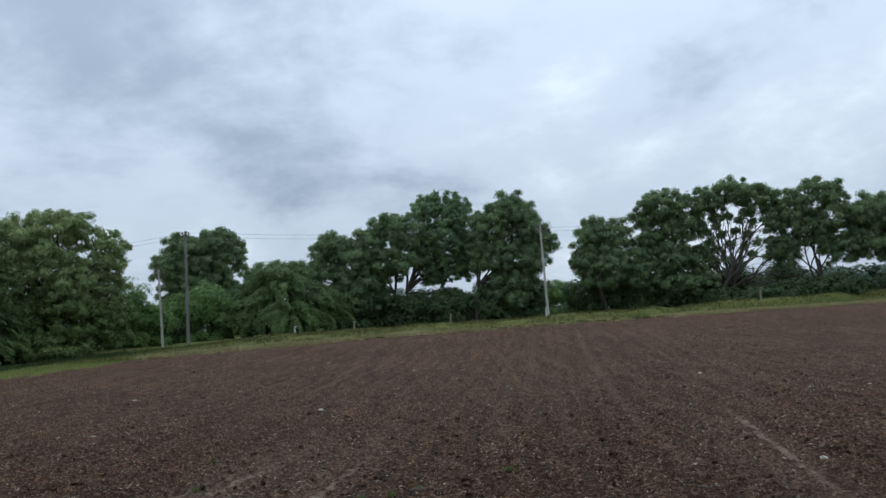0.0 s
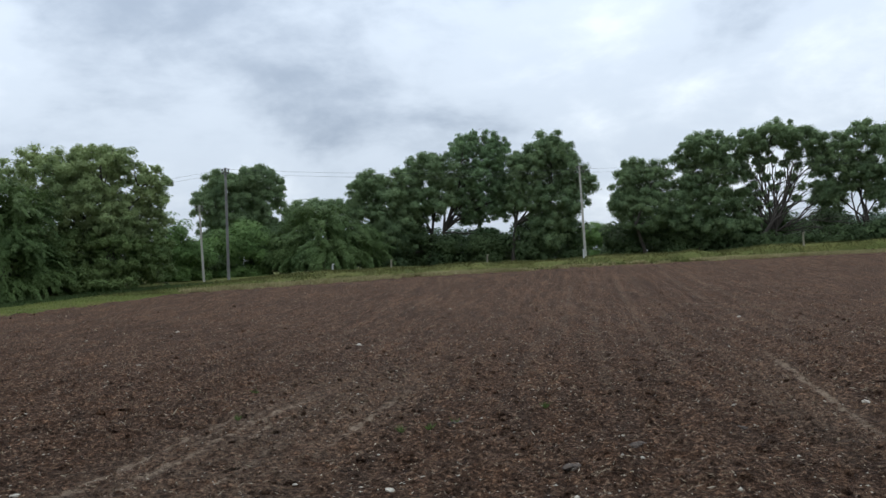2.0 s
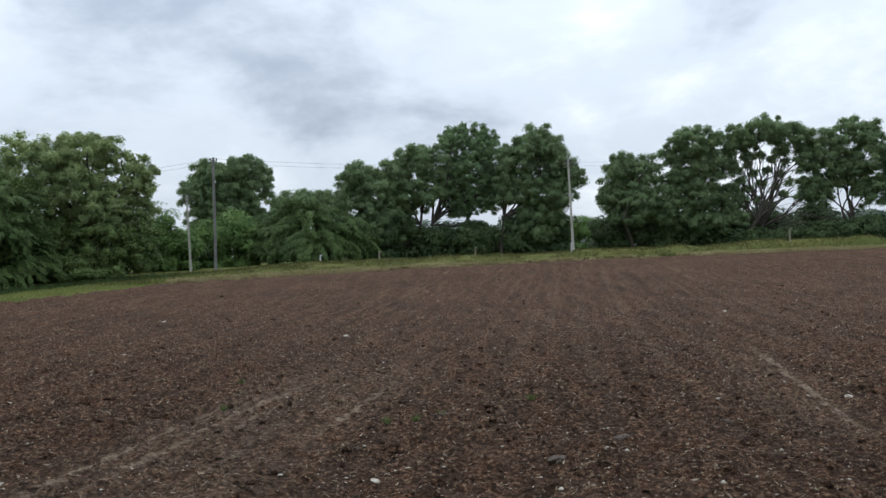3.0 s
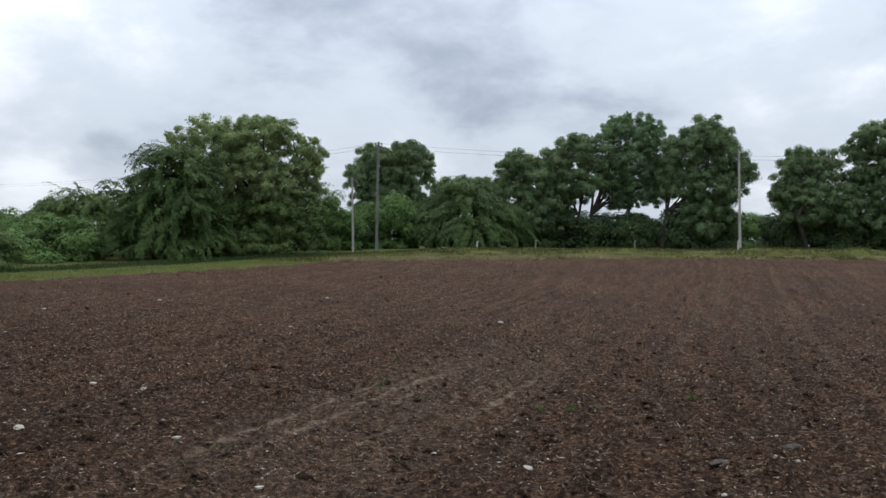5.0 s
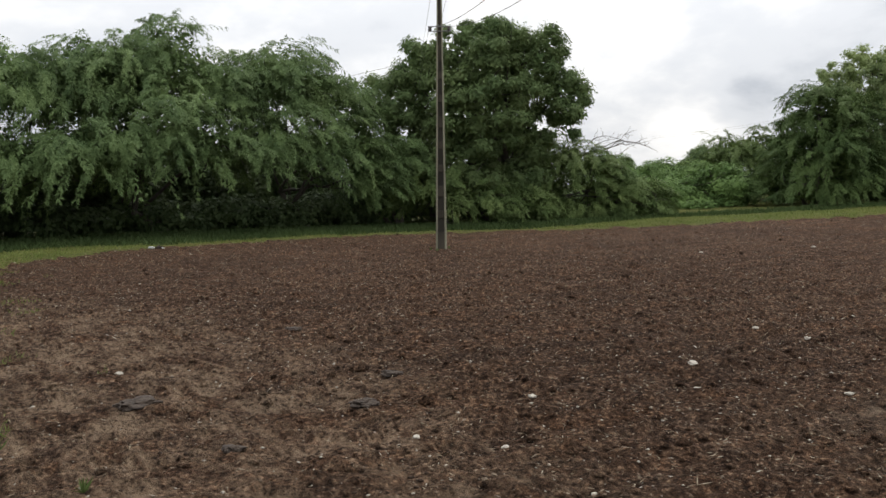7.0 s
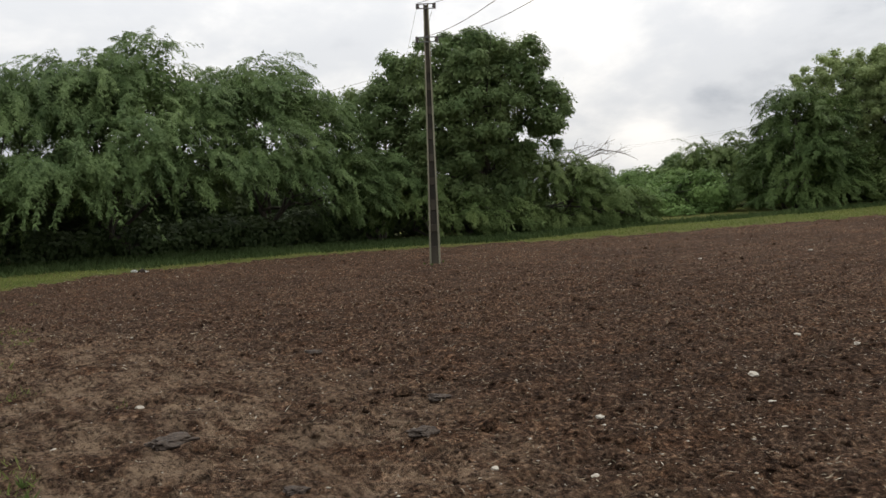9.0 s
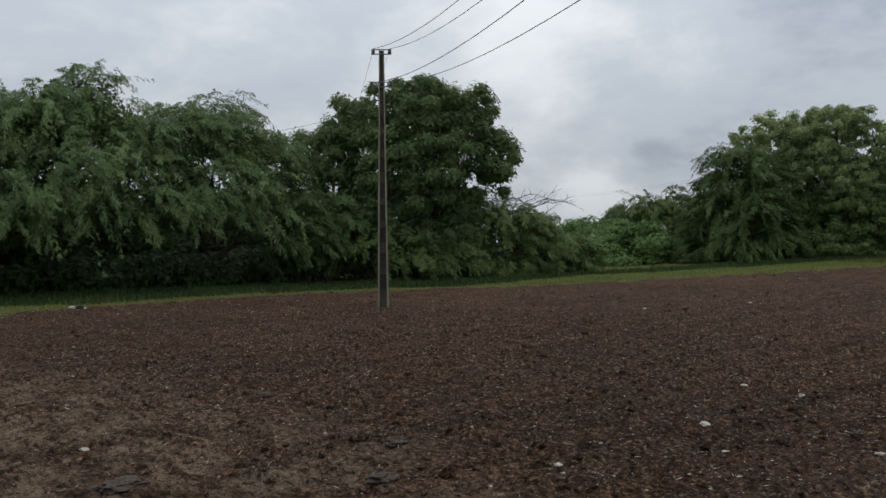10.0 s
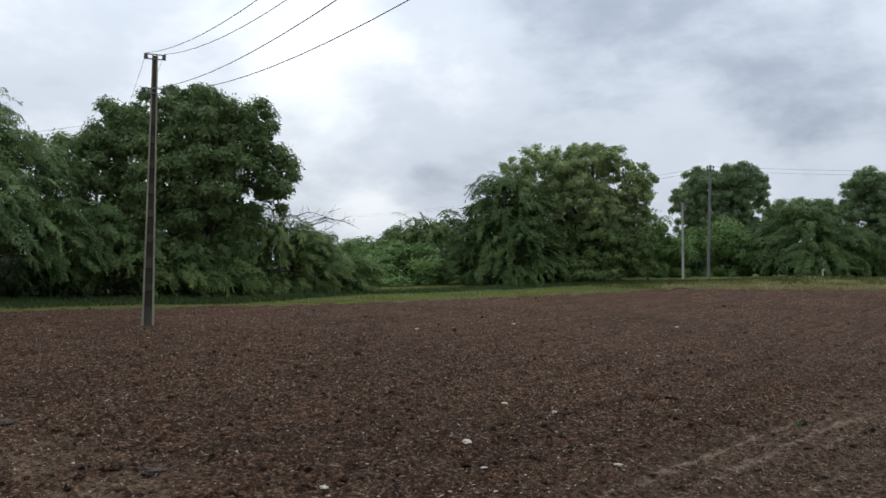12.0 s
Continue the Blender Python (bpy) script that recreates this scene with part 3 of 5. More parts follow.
def leaf_quads(root, way, face, length, width):
    """Lozenge leaves: root, direction and rough facing for each; returns verts and quads."""
    way = unit(way)
    side = unit(np.cross(way, face))
    length, width = np.asarray(length)[:, None], np.asarray(width)[:, None]
    belly = root + way * length * 0.45
    v = np.stack([root, belly + side * width * 0.5, root + way * length, belly - side * width * 0.5], 1).reshape(-1, 3)
    return v, np.arange(len(root) * 4).reshape(-1, 4)


def lump_area(rh, rv):
    return 4 * math.pi * (rh * rh + 2 * rh * rv) / 3


def shell_points(rng, lump, count, low=-0.65, inner=0.78, outer=1.06, inset=0.0):
    """Places on an uneven ellipsoid shell, and the outward directions there."""
    cx, cy, cz, rh, rv = lump
    u = unit(rng.normal(size=(int(count * 1.9) + 8, 3)))
    u = u[u[:, 2] > low][:count]
    bump = 1 + 0.16 * np.sin(u[:, 0] * 5 + cx * 3) * np.sin(u[:, 1] * 5 + cy) + 0.1 * np.sin(u[:, 2] * 9 + cz * 2)
    r = rng.uniform(inner, outer, len(u)) * bump
    return np.array([cx, cy, cz]) + u * r[:, None] * np.maximum(np.array([rh, rh, rv]) - inset, 0.1), u


def along(normal, way):
    """The part of each way that lies in the plane across its normal."""
    return unit(way - normal * (way * normal).sum(-1, keepdims=True))


def cube_ball(cuts):
    """Verts and quads of a unit ball made from a cube's grid."""
    line = np.tan(np.linspace(-1, 1, cuts + 1) * math.pi / 4)
    verts, faces, n = [], [], 0
    for axis in range(3):
        for sign in (-1, 1):
            a, b = np.meshgrid(line, line)
            p = np.zeros((a.size, 3))
            p[:, axis], p[:, (axis + 1) % 3], p[:, (axis + 2) % 3] = sign, a.ravel() * sign, b.ravel()
            verts.append(p)
            i, j = np.meshgrid(np.arange(cuts), np.arange(cuts))
            k = (j * (cuts + 1) + i).ravel() + n
            faces.append(np.stack([k, k + 1, k + cuts + 2, k + cuts + 1], 1))
            n += a.size
    return unit(np.concatenate(verts)), np.concatenate(faces)


BALL_V, BALL_F = cube_ball(2)
BALL_F = np.concatenate([BALL_F[:, :3], BALL_F[:, [0, 2, 3]]])


def buried(p, lumps, own, limit=0.72):
    """Which places lie deep inside a swelling other than their own."""
    deep_in = np.zeros(len(p), dtype=bool)
    for k, (cx, cy, cz, rh, rv) in enumerate(lumps):
        deep_in |= (((p - np.array([cx, cy, cz])) / np.array([rh, rh, rv])) ** 2).sum(1) < np.where(own == k, 0, limit * limit)
    return deep_in


def spread_out(p, gap):
    """Keeps places that lie no nearer to each other than the gap."""
    keep = []
    for k in range(len(p)):
        if not keep or ((p[keep] - p[k]) ** 2).sum(1).min() > gap * gap:
            keep.append(k)
    return np.array(keep, dtype=int)


def rosette_crown(rng, lumps, leaf, cover, low=-0.6, clump=0.45, hollow=0.2, core=0.5, thick=0.5):
    """Round bunches of leaves at the ends of the twigs, set apart from each other, over a thinner layer of shaded leaves."""
    out, spots, ways_out, own = [], [], [], []
    for k, lump in enumerate(lumps):
        count = int(lump_area(lump[3], lump[4]) * cover * 3 / (math.pi * clump * clump))
        p, u = shell_points(rng, lump, count, low, 0.66, 1.06, 0.75 * clump)
        spots.append(p)
        ways_out.append(u)
        own.append(np.full(len(p), k))
    p, u, own = np.concatenate(spots), np.concatenate(ways_out), np.concatenate(own)
    ok = ~buried(p, lumps, own) & (value_noise(p[:, 0] * 0.9 + p[:, 2] * 0.7, p[:, 1] * 0.9 - p[:, 2] * 0.8, 21) > hollow)
    p, u = p[ok], u[ok]
    order = rng.permutation(len(p))
    p, u = p[order], u[order]
    ok = spread_out(p, 1.3 * clump / math.sqrt(cover))
    p, u = p[ok], u[ok]
    n = len(p)
    per = int(thick * 4 * math.pi * clump * clump / (leaf * leaf * 0.42 * 0.5))
    k = n * per
    axis = unit(u * np.array([1, 1, 0.6]) + np.array([0, 0, 0.5]) + rng.normal(0, 0.2, (n, 3)))
    size = clump * rng.uniform(0.65, 1.25, n)
    squash = np.stack([rng.uniform(0.85, 1.2, n), rng.uniform(0.85, 1.2, n), rng.uniform(0.7, 0.95, n)], 1)
    w = unit(np.repeat(axis, per, 0) * 0.55 + unit(rng.normal(size=(k, 3))))
    ripple = 1 + 0.22 * np.sin(w[:, 0] * 7 + np.repeat(p[:, 0] * 5, per)) * np.sin(w[:, 1] * 7 + np.repeat(p[:, 2] * 5, per))
    roots = np.repeat(p, per, 0) + w * (np.repeat(size, per) * rng.uniform(0.5, 1.0, k) * ripple)[:, None] * np.repeat(squash, per, 0)
    facing = unit(w + np.array([0, 0, 0.45]) + rng.normal(0, 0.38, (k, 3)))
    ways = along(facing, w * 0.5 + np.array([0, 0, -0.35]) + rng.normal(0, 0.55, (k, 3)))
    ln = leaf * rng.uniform(0.65, 1.35, k)
    out.append(leaf_tris(roots, ways, facing, ln, ln * rng.uniform(0.34, 0.52, k)))
    ball = BALL_V[None] * (1 + 0.14 * np.sin(BALL_V[None, :, :1] * 5 + p[:, None, :1] * 9) * np.sin(BALL_V[None, :, 1:2] * 6 + p[:, None, 2:] * 7))
    v = p[:, None] + ball * (size * core)[:, None, None] * squash[:, None]
    out.append((v.reshape(-1, 3), (BALL_F[None] + (np.arange(n) * len(BALL_V))[:, None, None]).reshape(-1, 3)))
    for lump in lumps:
        m = int(lump_area(lump[3], lump[4]) * 0.5 * cover / (leaf * leaf * 0.6))
        q, u = shell_points(rng, lump, m, low, 0.45, 0.78, 0.3 * clump)
        ok = value_noise(q[:, 0] * 0.9 + q[:, 2] * 0.7, q[:, 1] * 0.9 - q[:, 2] * 0.8, 21) > hollow + 0.08
        q = q[ok]
        m = len(q)
        out.append(leaf_tris(q, rng.normal(size=(m, 3)), rng.normal(size=(m, 3)), np.full(m, leaf * 1.7), np.full(m, leaf * 1.0)))
    return join(out)


def weeping_crown(rng, lumps, leaf, cover, low=-0.45, nodes=14, leaflets=5, spring=None):
    """Feathery plumes that spread from the tree's middle over its top and sides like thatch and bend down at the ends, over a layer of shaded leaves."""
    out = []
    weight = np.array([l[3] * l[3] * l[4] for l in lumps])
    trunk_line = (np.array([l[:2] for l in lumps]) * weight[:, None]).sum(0) / weight.sum()
    if spring is not None:
        trunk_line = np.asarray(spring)
    per = nodes * 2 * leaflets
    for index, lump in enumerate(lumps):
        area = lump_area(lump[3], lump[4])
        count = int(area * cover * 1.25 / (leaf * leaf * 0.4 * 0.5 * per))
        q, u = shell_points(rng, lump, count, low, 0.8, 1.0)
        ok = ~buried(q, lumps, np.full(len(q), index), 0.85) & (value_noise(q[:, 1] * 1.2 + q[:, 0] * 0.8, q[:, 2] * 2.0, 23) > 0.30)
        q, u = q[ok], u[ok]
        n = len(q)
        from_axis = q[:, :2] - trunk_line
        from_axis = from_axis / (np.linalg.norm(from_axis, axis=1, keepdims=True) + 0.6)
        flow = from_axis * 0.95 + u[:, :2] * 0.35 + rng.normal(0, 0.32, (n, 2))
        fall = -0.40 + 0.70 * np.clip(u[:, 2], -0.2, 1) + rng.normal(0, 0.2, n)
        d = unit(np.stack([flow[:, 0], flow[:, 1], fall], 1))[:, None]
        stride = (np.where(rng.uniform(size=n) < 0.1, 1.5, 1.0) * rng.uniform(0.9, 2.3, n) * min(max(lump[3] / 2.2, 0.5), 1.15))[:, None, None]
        t = np.linspace(0, 1.0, nodes)[None, :, None]
        late = np.clip((t - 0.35) / 0.65, 0, 1) ** 2
        bow = rng.uniform(0.05, 0.2, (n, 1, 1))
        pos = q[:, None] + d * stride * (t - 0.55) + u[:, None] * stride * (bow * np.sin(math.pi * t) - 0.10) + np.array([0, 0, -1.0]) * late * stride * rng.uniform(0.02, 0.28, (n, 1, 1))
        tang = unit(np.gradient(pos, axis=1))
        side = unit(np.cross(tang, u[:, None]) + 1e-6)
        length = leaf * rng.uniform(1.9, 3.2, (n, 1, 1)) * rng.uniform(0.8, 1.2, (n, nodes, 1)) * (1.2 - 0.65 * t)
        for sign in (1, -1):
            way = unit(side * sign * 0.5 + tang * 0.8 + np.array([0, 0, -0.1]) + rng.normal(0, 0.2, pos.shape))
            hang = rng.uniform(0.0, 0.5, (n, nodes, 1))
            for j in range(leaflets):
                f = (j + 0.4) / leaflets
                at = pos + way * length * f + np.array([0, 0, -1.0]) * hang * length * f * f
                turn = 1 if j % 2 else -1
                w = way * 0.75 + np.cross(way, u[:, None]) * turn * 0.5 + np.array([0, 0, -0.12 - 0.2 * f]) + rng.normal(0, 0.2, pos.shape)
                k = n * nodes
                ln = leaf * rng.uniform(0.75, 1.4, k)
                face = np.array([0, 0, 0.7]) + u.repeat(nodes, 0) * 0.8 + rng.normal(0, 0.3, (k, 3))
                out.append(leaf_tris(at.reshape(-1, 3), w.reshape(-1, 3), face, ln, ln * rng.uniform(0.3, 0.48, k)))
        m = int(area * 0.5 / (leaf * leaf * 1.4))
        q, u = shell_points(rng, lump, m, low, 0.35, 0.78)
        ok = value_noise(q[:, 1] * 1.1 + q[:, 0] * 0.7, q[:, 2] * 1.6, 24) > 0.2
        q, m = q[ok], int(ok.sum())
        out.append(leaf_tris(q, rng.normal(size=(m, 3)), rng.normal(size=(m, 3)), np.full(m, leaf * 2.2), np.full(m, leaf * 1.1)))
    return join(out)


def creeper_crown(rng, lumps, leaf, cover, low=-0.5):
    """A mound wrapped in creeper: hummocks of broad overlapping leaves with hollows between."""
    out = []
    for lump in lumps:
        size = np.array([lump[3], lump[3], lump[4]])
        hum = 0.42 * min(lump[3], lump[4] * 1.3)
        count = int(lump_area(lump[3], lump[4]) * 1.5 / (math.pi * hum * hum)) + 4
        p, u = shell_points(rng, lump, count, low, 0.6, 1.0, 0.5 * hum)
        n = len(p)
        per = int(cover * 2 * math.pi * hum * hum * 0.6 / (leaf * leaf * 0.7 * 0.5))
        k = n * per
        axis = unit(u + np.array([0, 0, 0.5]))
        w = unit(np.repeat(axis, per, 0) * 0.8 + rng.normal(0, 0.6, (k, 3)))
        big = np.repeat(hum * rng.uniform(0.6, 1.35, n), per)
        spot = np.repeat(p, per, 0) + w * (big * rng.uniform(0.75, 1.12, k))[:, None] * np.array([1, 1, 0.8])
        facing = unit(w + np.array([0, 0, 0.5]) + rng.normal(0, 0.35, (k, 3)))
        ways = along(facing, w * np.array([1, 1, 0.2]) + np.array([0, 0, -0.55]) + rng.normal(0, 0.5, (k, 3)))
        ln = leaf * rng.uniform(0.55, 1.3, k)
        out.append(leaf_tris(spot, ways, facing, ln, ln * rng.uniform(0.55, 0.85, k)))
        m = int(k * 0.08)
        q = unit(rng.normal(size=(m, 3))) * rng.uniform(0.2, 0.75, (m, 1)) * size + np.array(lump[:3])
        out.append(leaf_tris(q, rng.normal(size=(m, 3)), rng.normal(size=(m, 3)), np.full(m, leaf * 1.8), np.full(m, leaf * 1.2)))
    return join(out)


def plant(name, label, category, group, seed, x, y, lumps, style, mat, leaf, cover, girth=0.2, fork=0.3, stems=1, low=-0.6, clump=0.45, hollow=0.2, fine=5, skirt=0.0, core=0.5, thick=0.5, spring=None):
    """A tree or bush: trunk, limbs to each swelling of the crown, and the leaves. Lumps: x, y, z, half width, half height."""
    rng = np.random.default_rng(seed)
    z = on_land(x, y)
    root = empty(name, x, y, z)
    tagged(root, label, category, group)
    local = [(a - x, b - y, c - z, rh, rv) for a, b, c, rh, rv in lumps]
    # low growth that carries the crown down to the ground
    for l in list(local):
        if skirt and l[2] - l[4] < skirt * 2.5 and l[2] > l[4] * 0.6:
            local.append((l[0], l[1], max(l[2] - l[4] * 1.1, 0) * 0.5 + 0.25 * skirt, l[3] * 0.95, max(l[2] - l[4] * 0.6, 0) * 0.5 + 0.25 * skirt))
    top = max(l[2] + l[4] for l in local)
    crotch = np.array([0.06 * top * rng.normal(), 0.06 * top * rng.normal(), fork * top])
    stem_tops = []
    pieces = []
    for s in range(stems):
        foot = np.array([rng.normal(0, 0.25), rng.normal(0, 0.25), 0]) if stems > 1 else np.zeros(3)
        tip = crotch + (np.array([rng.normal(0, 0.5), rng.normal(0, 0.5), rng.normal(0, 0.2)]) if stems > 1 else 0)
        path = bent(rng, foot + np.array([0, 0, -0.15]), tip, 8, 0.03)
        g = girth / math.sqrt(stems)
        radii = np.linspace(1.0, 0.72, 8) * g
        radii[0], radii[1] = g * 1.45, g * 1.15
        pieces.append(tube(path, radii, 9))
        stem_tops.append((tip, g * 0.72))
    v, q = join(pieces)
    quick_mesh("trunk", v, q, BARK, root, smooth=True)
    for k, l in enumerate(local):
        tip, g = stem_tops[k % len(stem_tops)]
        goal = np.array(l[:3]) + np.array([0, 0, 0.2 * l[4]])
        path = bent(rng, tip - np.array([0, 0, 0.1]), goal, 9, 0.07, 0.06)
        pieces = [tube(path, np.linspace(g * 0.75, 0.03, 9), 7)]
        for _ in range(6):
            a = path[rng.integers(3, 9)]
            u = unit(rng.normal(size=3) + np.array([0, 0, 0.35]))
            b = np.array(l[:3]) + u * np.array([l[3], l[3], l[4]]) * 0.92
            twig = bent(rng, a, b, 6, 0.08)
            pieces.append(tube(twig, np.linspace(max(g * 0.28, 0.025), 0.008, 6), 5))
        v, q = join(pieces)
        quick_mesh("limb", v, q, BARK, root, smooth=True)
    if style == "rosette":
        v, q = rosette_crown(rng, local, leaf, cover, low, clump, hollow, core, thick)
    elif style == "weeping":
        v, q = weeping_crown(rng, local, leaf, cover, low, leaflets=fine, spring=None if spring is None else (spring[0] - x, spring[1] - y))
    else:
        v, q = creeper_crown(rng, local, leaf, cover, low)
    v[:, 2] = np.maximum(v[:, 2], 0.02)
    quick_mesh("crown", v, q, mat, root)
    return root


# ---- trees and bushes: place, then swellings of the crown (x, y, z, half width, half height) ----
plant("mesquite_tree", "weeping feathery green mesquite tree beside the field verge", "tree", "mesquites by the field", 2, -31.2, 2.6,
      [(-30.5, 3.5, 4.8, 3.2, 2.1), (-31.0, 6.2, 5.1, 2.6, 1.9), (-30.0, 0.3, 3.5, 2.8, 2.1), (-30.4, -2.6, 2.9, 2.4, 2.0), (-28.7, 2.6, 2.4, 2.7, 1.6), (-28.6, 5.2, 2.6, 2.3, 1.6), (-28.8, -0.6, 2.0, 2.3, 1.5)],
      "weeping", MESQUITE, 0.105, 1.1, girth=0.22, fork=0.16, stems=3, low=-0.4, spring=(-34.5, 8.8))
plant("mesquite_tree", "weeping feathery green mesquite tree beside the field verge", "tree", "mesquites by the field", 3, -31.8, 9.3,
      [(-31.3, 9.4, 5.8, 2.5, 2.2), (-31.0, 7.6, 5.2, 2.2, 2.0), (-30.8, 11.0, 5.0, 2.1, 2.1), (-29.4, 8.7, 3.7, 2.5, 1.8), (-29.2, 10.8, 3.0, 2.2, 1.4), (-29.0, 7.2, 2.9, 2.1, 1.4)],
      "weeping", MESQUITE, 0.105, 1.1, girth=0.22, fork=0.16, stems=3, low=-0.4, spring=(-35.0, 10.0))
plant("mesquite_tree", "weeping feathery green mesquite tree beside the field verge", "tree", "mesquites by the field", 4, -32.2, 15.2,
      [(-31.5, 14.2, 5.5, 2.6, 2.2), (-31.2, 16.0, 5.2, 2.0, 1.9), (-30.6, 16.9, 3.5, 1.5, 1.7), (-29.9, 13.2, 3.4, 2.2, 1.7), (-29.7, 15.6, 3.0, 2.1, 1.6), (-29.9, 17.3, 2.2, 1.6, 1.4)],
      "weeping", MESQUITE, 0.105, 1.1, girth=0.22, fork=0.16, stems=3, low=-0.4, spring=(-34.5, 12.5))
plant("mesquite_tree", "weeping feathery green mesquite tree beside the field verge", "tree", "mesquites by the field", 5, -30.8, 19.3,
      [(-30.4, 19.4, 2.4, 1.4, 1.7), (-31.0, 18.4, 1.8, 1.4, 1.3), (-31.9, 19.1, 2.8, 1.5, 1.4)],
      "weeping", MESQUITE, 0.105, 1.1, girth=0.22, fork=0.16, stems=3, low=-0.4, spring=(-33.5, 17.0))
plant("neem_tree", "big dark green neem tree standing behind the concrete pole", "tree", "neem trees along the hedge", 6, -30.1, 23.2,
      [(-29.9, 23.5, 8.0, 2.3, 1.7), (-31.3, 21.5, 7.2, 2.0, 1.7), (-28.5, 25.0, 7.1, 2.0, 1.8), (-32.3, 20.3, 5.5, 1.9, 2.1), (-27.7, 25.9, 5.5, 1.5, 2.0), (-29.2, 22.8, 5.1, 2.7, 2.4), (-29.4, 23.1, 6.3, 1.9, 1.4), (-29.9, 22.7, 4.0, 1.9, 1.5), (-28.9, 24.5, 3.9, 1.3, 1.3), (-30.3, 22.1, 2.6, 2.3, 1.8), (-29.8, 23.6, 2.0, 1.5, 1.4), (-31.4, 21.2, 3.7, 1.6, 1.5), (-28.4, 25.2, 3.5, 1.1, 1.1), (-28.9, 24.7, 2.3, 1.2, 1.1)],
      "rosette", NEEM, 0.165, 0.9, girth=0.26, fork=0.26, low=-0.9, clump=0.55, hollow=0.12)
plant("creeper_bush", "tangled dark bush with trailing creeper beside the neem tree", "bush", "creeper bushes along the verge", 7, -29.0, 27.4,
      [(-29.2, 27.3, 2.3, 1.9, 1.7), (-28.1, 28.4, 2.0, 1.6, 1.5), (-26.9, 29.5, 1.4, 1.5, 1.0), (-26.1, 30.1, 1.0, 1.1, 0.6), (-30.1, 26.3, 1.2, 1.9, 1.1)],
      "weeping", TANGLE, 0.11, 1.1, girth=0.1, fork=0.2, stems=3, low=-0.6, skirt=1.0)
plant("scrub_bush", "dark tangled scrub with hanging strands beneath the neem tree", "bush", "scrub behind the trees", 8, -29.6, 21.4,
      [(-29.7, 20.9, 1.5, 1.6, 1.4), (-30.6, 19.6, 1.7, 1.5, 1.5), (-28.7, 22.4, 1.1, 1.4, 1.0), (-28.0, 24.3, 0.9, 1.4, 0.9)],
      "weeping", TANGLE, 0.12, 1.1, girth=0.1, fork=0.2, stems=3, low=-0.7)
plant("creeper_bush", "distant pale green bush beyond the creeper hedge", "bush", "creeper bushes along the verge", 9, -41.3, 46.1,
      [(-43.0, 45.0, 2.6, 1.7, 1.5), (-41.2, 46.7, 2.0, 1.6, 1.4), (-39.4, 47.7, 2.2, 1.2, 1.1), (-40.4, 45.0, 1.4, 1.8, 0.9)],
      "creeper", VINE, 0.15, 0.8, girth=0.1, fork=0.2, stems=3, low=-0.6, skirt=1.0)
plant("creeper_bush", "bush smothered in bright green creeper leaves", "bush", "creeper bushes along the verge", 10, -30.4, 35.7,
      [(-31.1, 35.1, 1.3, 1.6, 1.0), (-32.6, 33.9, 1.1, 1.4, 0.9), (-29.4, 36.5, 1.2, 1.5, 1.0), (-27.8, 37.7, 1.7, 1.5, 1.3), (-32.7, 38.4, 1.9, 1.6, 1.2), (-34.8, 37.0, 1.6, 1.5, 1.2), (-30.8, 39.6, 2.1, 1.4, 1.0), (-28.0, 35.6, 0.5, 1.1, 0.5), (-30.0, 34.0, 0.4, 1.2, 0.5)],
      "creeper", VINE, 0.15, 0.8, girth=0.1, fork=0.2, stems=3, low=-0.6, skirt=1.0)
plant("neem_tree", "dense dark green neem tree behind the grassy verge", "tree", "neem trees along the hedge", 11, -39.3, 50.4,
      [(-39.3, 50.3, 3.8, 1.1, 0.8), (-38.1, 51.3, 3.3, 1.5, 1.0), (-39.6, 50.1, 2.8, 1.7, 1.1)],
      "rosette", NEEM_HAZE, 0.17, 1.02, girth=0.15, fork=0.3, low=-0.9, clump=0.46, hollow=0.24)
plant("thorn_bush", "dark grey-green fine-leaved thorn bush among the creepers", "bush", "thorn bushes", 12, -30.4, 42.0,
      [(-30.4, 42.0, 3.2, 2.1, 1.4), (-31.4, 41.3, 2.5, 1.8, 1.1), (-29.4, 42.7, 3.4, 1.4, 1.6)],
      "weeping", TANGLE, 0.125, 1.2, girth=0.2, fork=0.16, stems=3)
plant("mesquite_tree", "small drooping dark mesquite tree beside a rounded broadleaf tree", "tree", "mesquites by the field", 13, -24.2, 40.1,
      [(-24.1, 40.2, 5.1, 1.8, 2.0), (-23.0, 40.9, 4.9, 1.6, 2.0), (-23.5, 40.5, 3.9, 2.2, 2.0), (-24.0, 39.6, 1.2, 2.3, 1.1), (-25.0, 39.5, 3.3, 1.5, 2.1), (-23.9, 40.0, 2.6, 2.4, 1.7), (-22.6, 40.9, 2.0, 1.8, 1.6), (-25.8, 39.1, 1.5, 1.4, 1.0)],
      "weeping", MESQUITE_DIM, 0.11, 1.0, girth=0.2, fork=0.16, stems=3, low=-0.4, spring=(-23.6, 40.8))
plant("broadleaf_tree", "tall rounded tree with paler yellowish green leaves", "tree", "broadleaf trees in the hedge", 14, -21.1, 46.2,
      [(-23.9, 45.0, 7.4, 2.4, 1.6), (-21.4, 46.2, 8.0, 2.3, 1.4), (-19.1, 47.0, 6.6, 1.6, 1.7), (-22.1, 45.7, 5.9, 2.9, 1.8), (-23.9, 44.8, 4.8, 1.9, 2.1), (-20.8, 46.5, 4.6, 2.4, 1.6), (-18.9, 47.3, 4.6, 1.2, 1.5)],
      "rosette", BROAD, 0.15, 0.85, girth=0.26, fork=0.25, low=-0.85, clump=0.36, hollow=0.27, core=0.4)
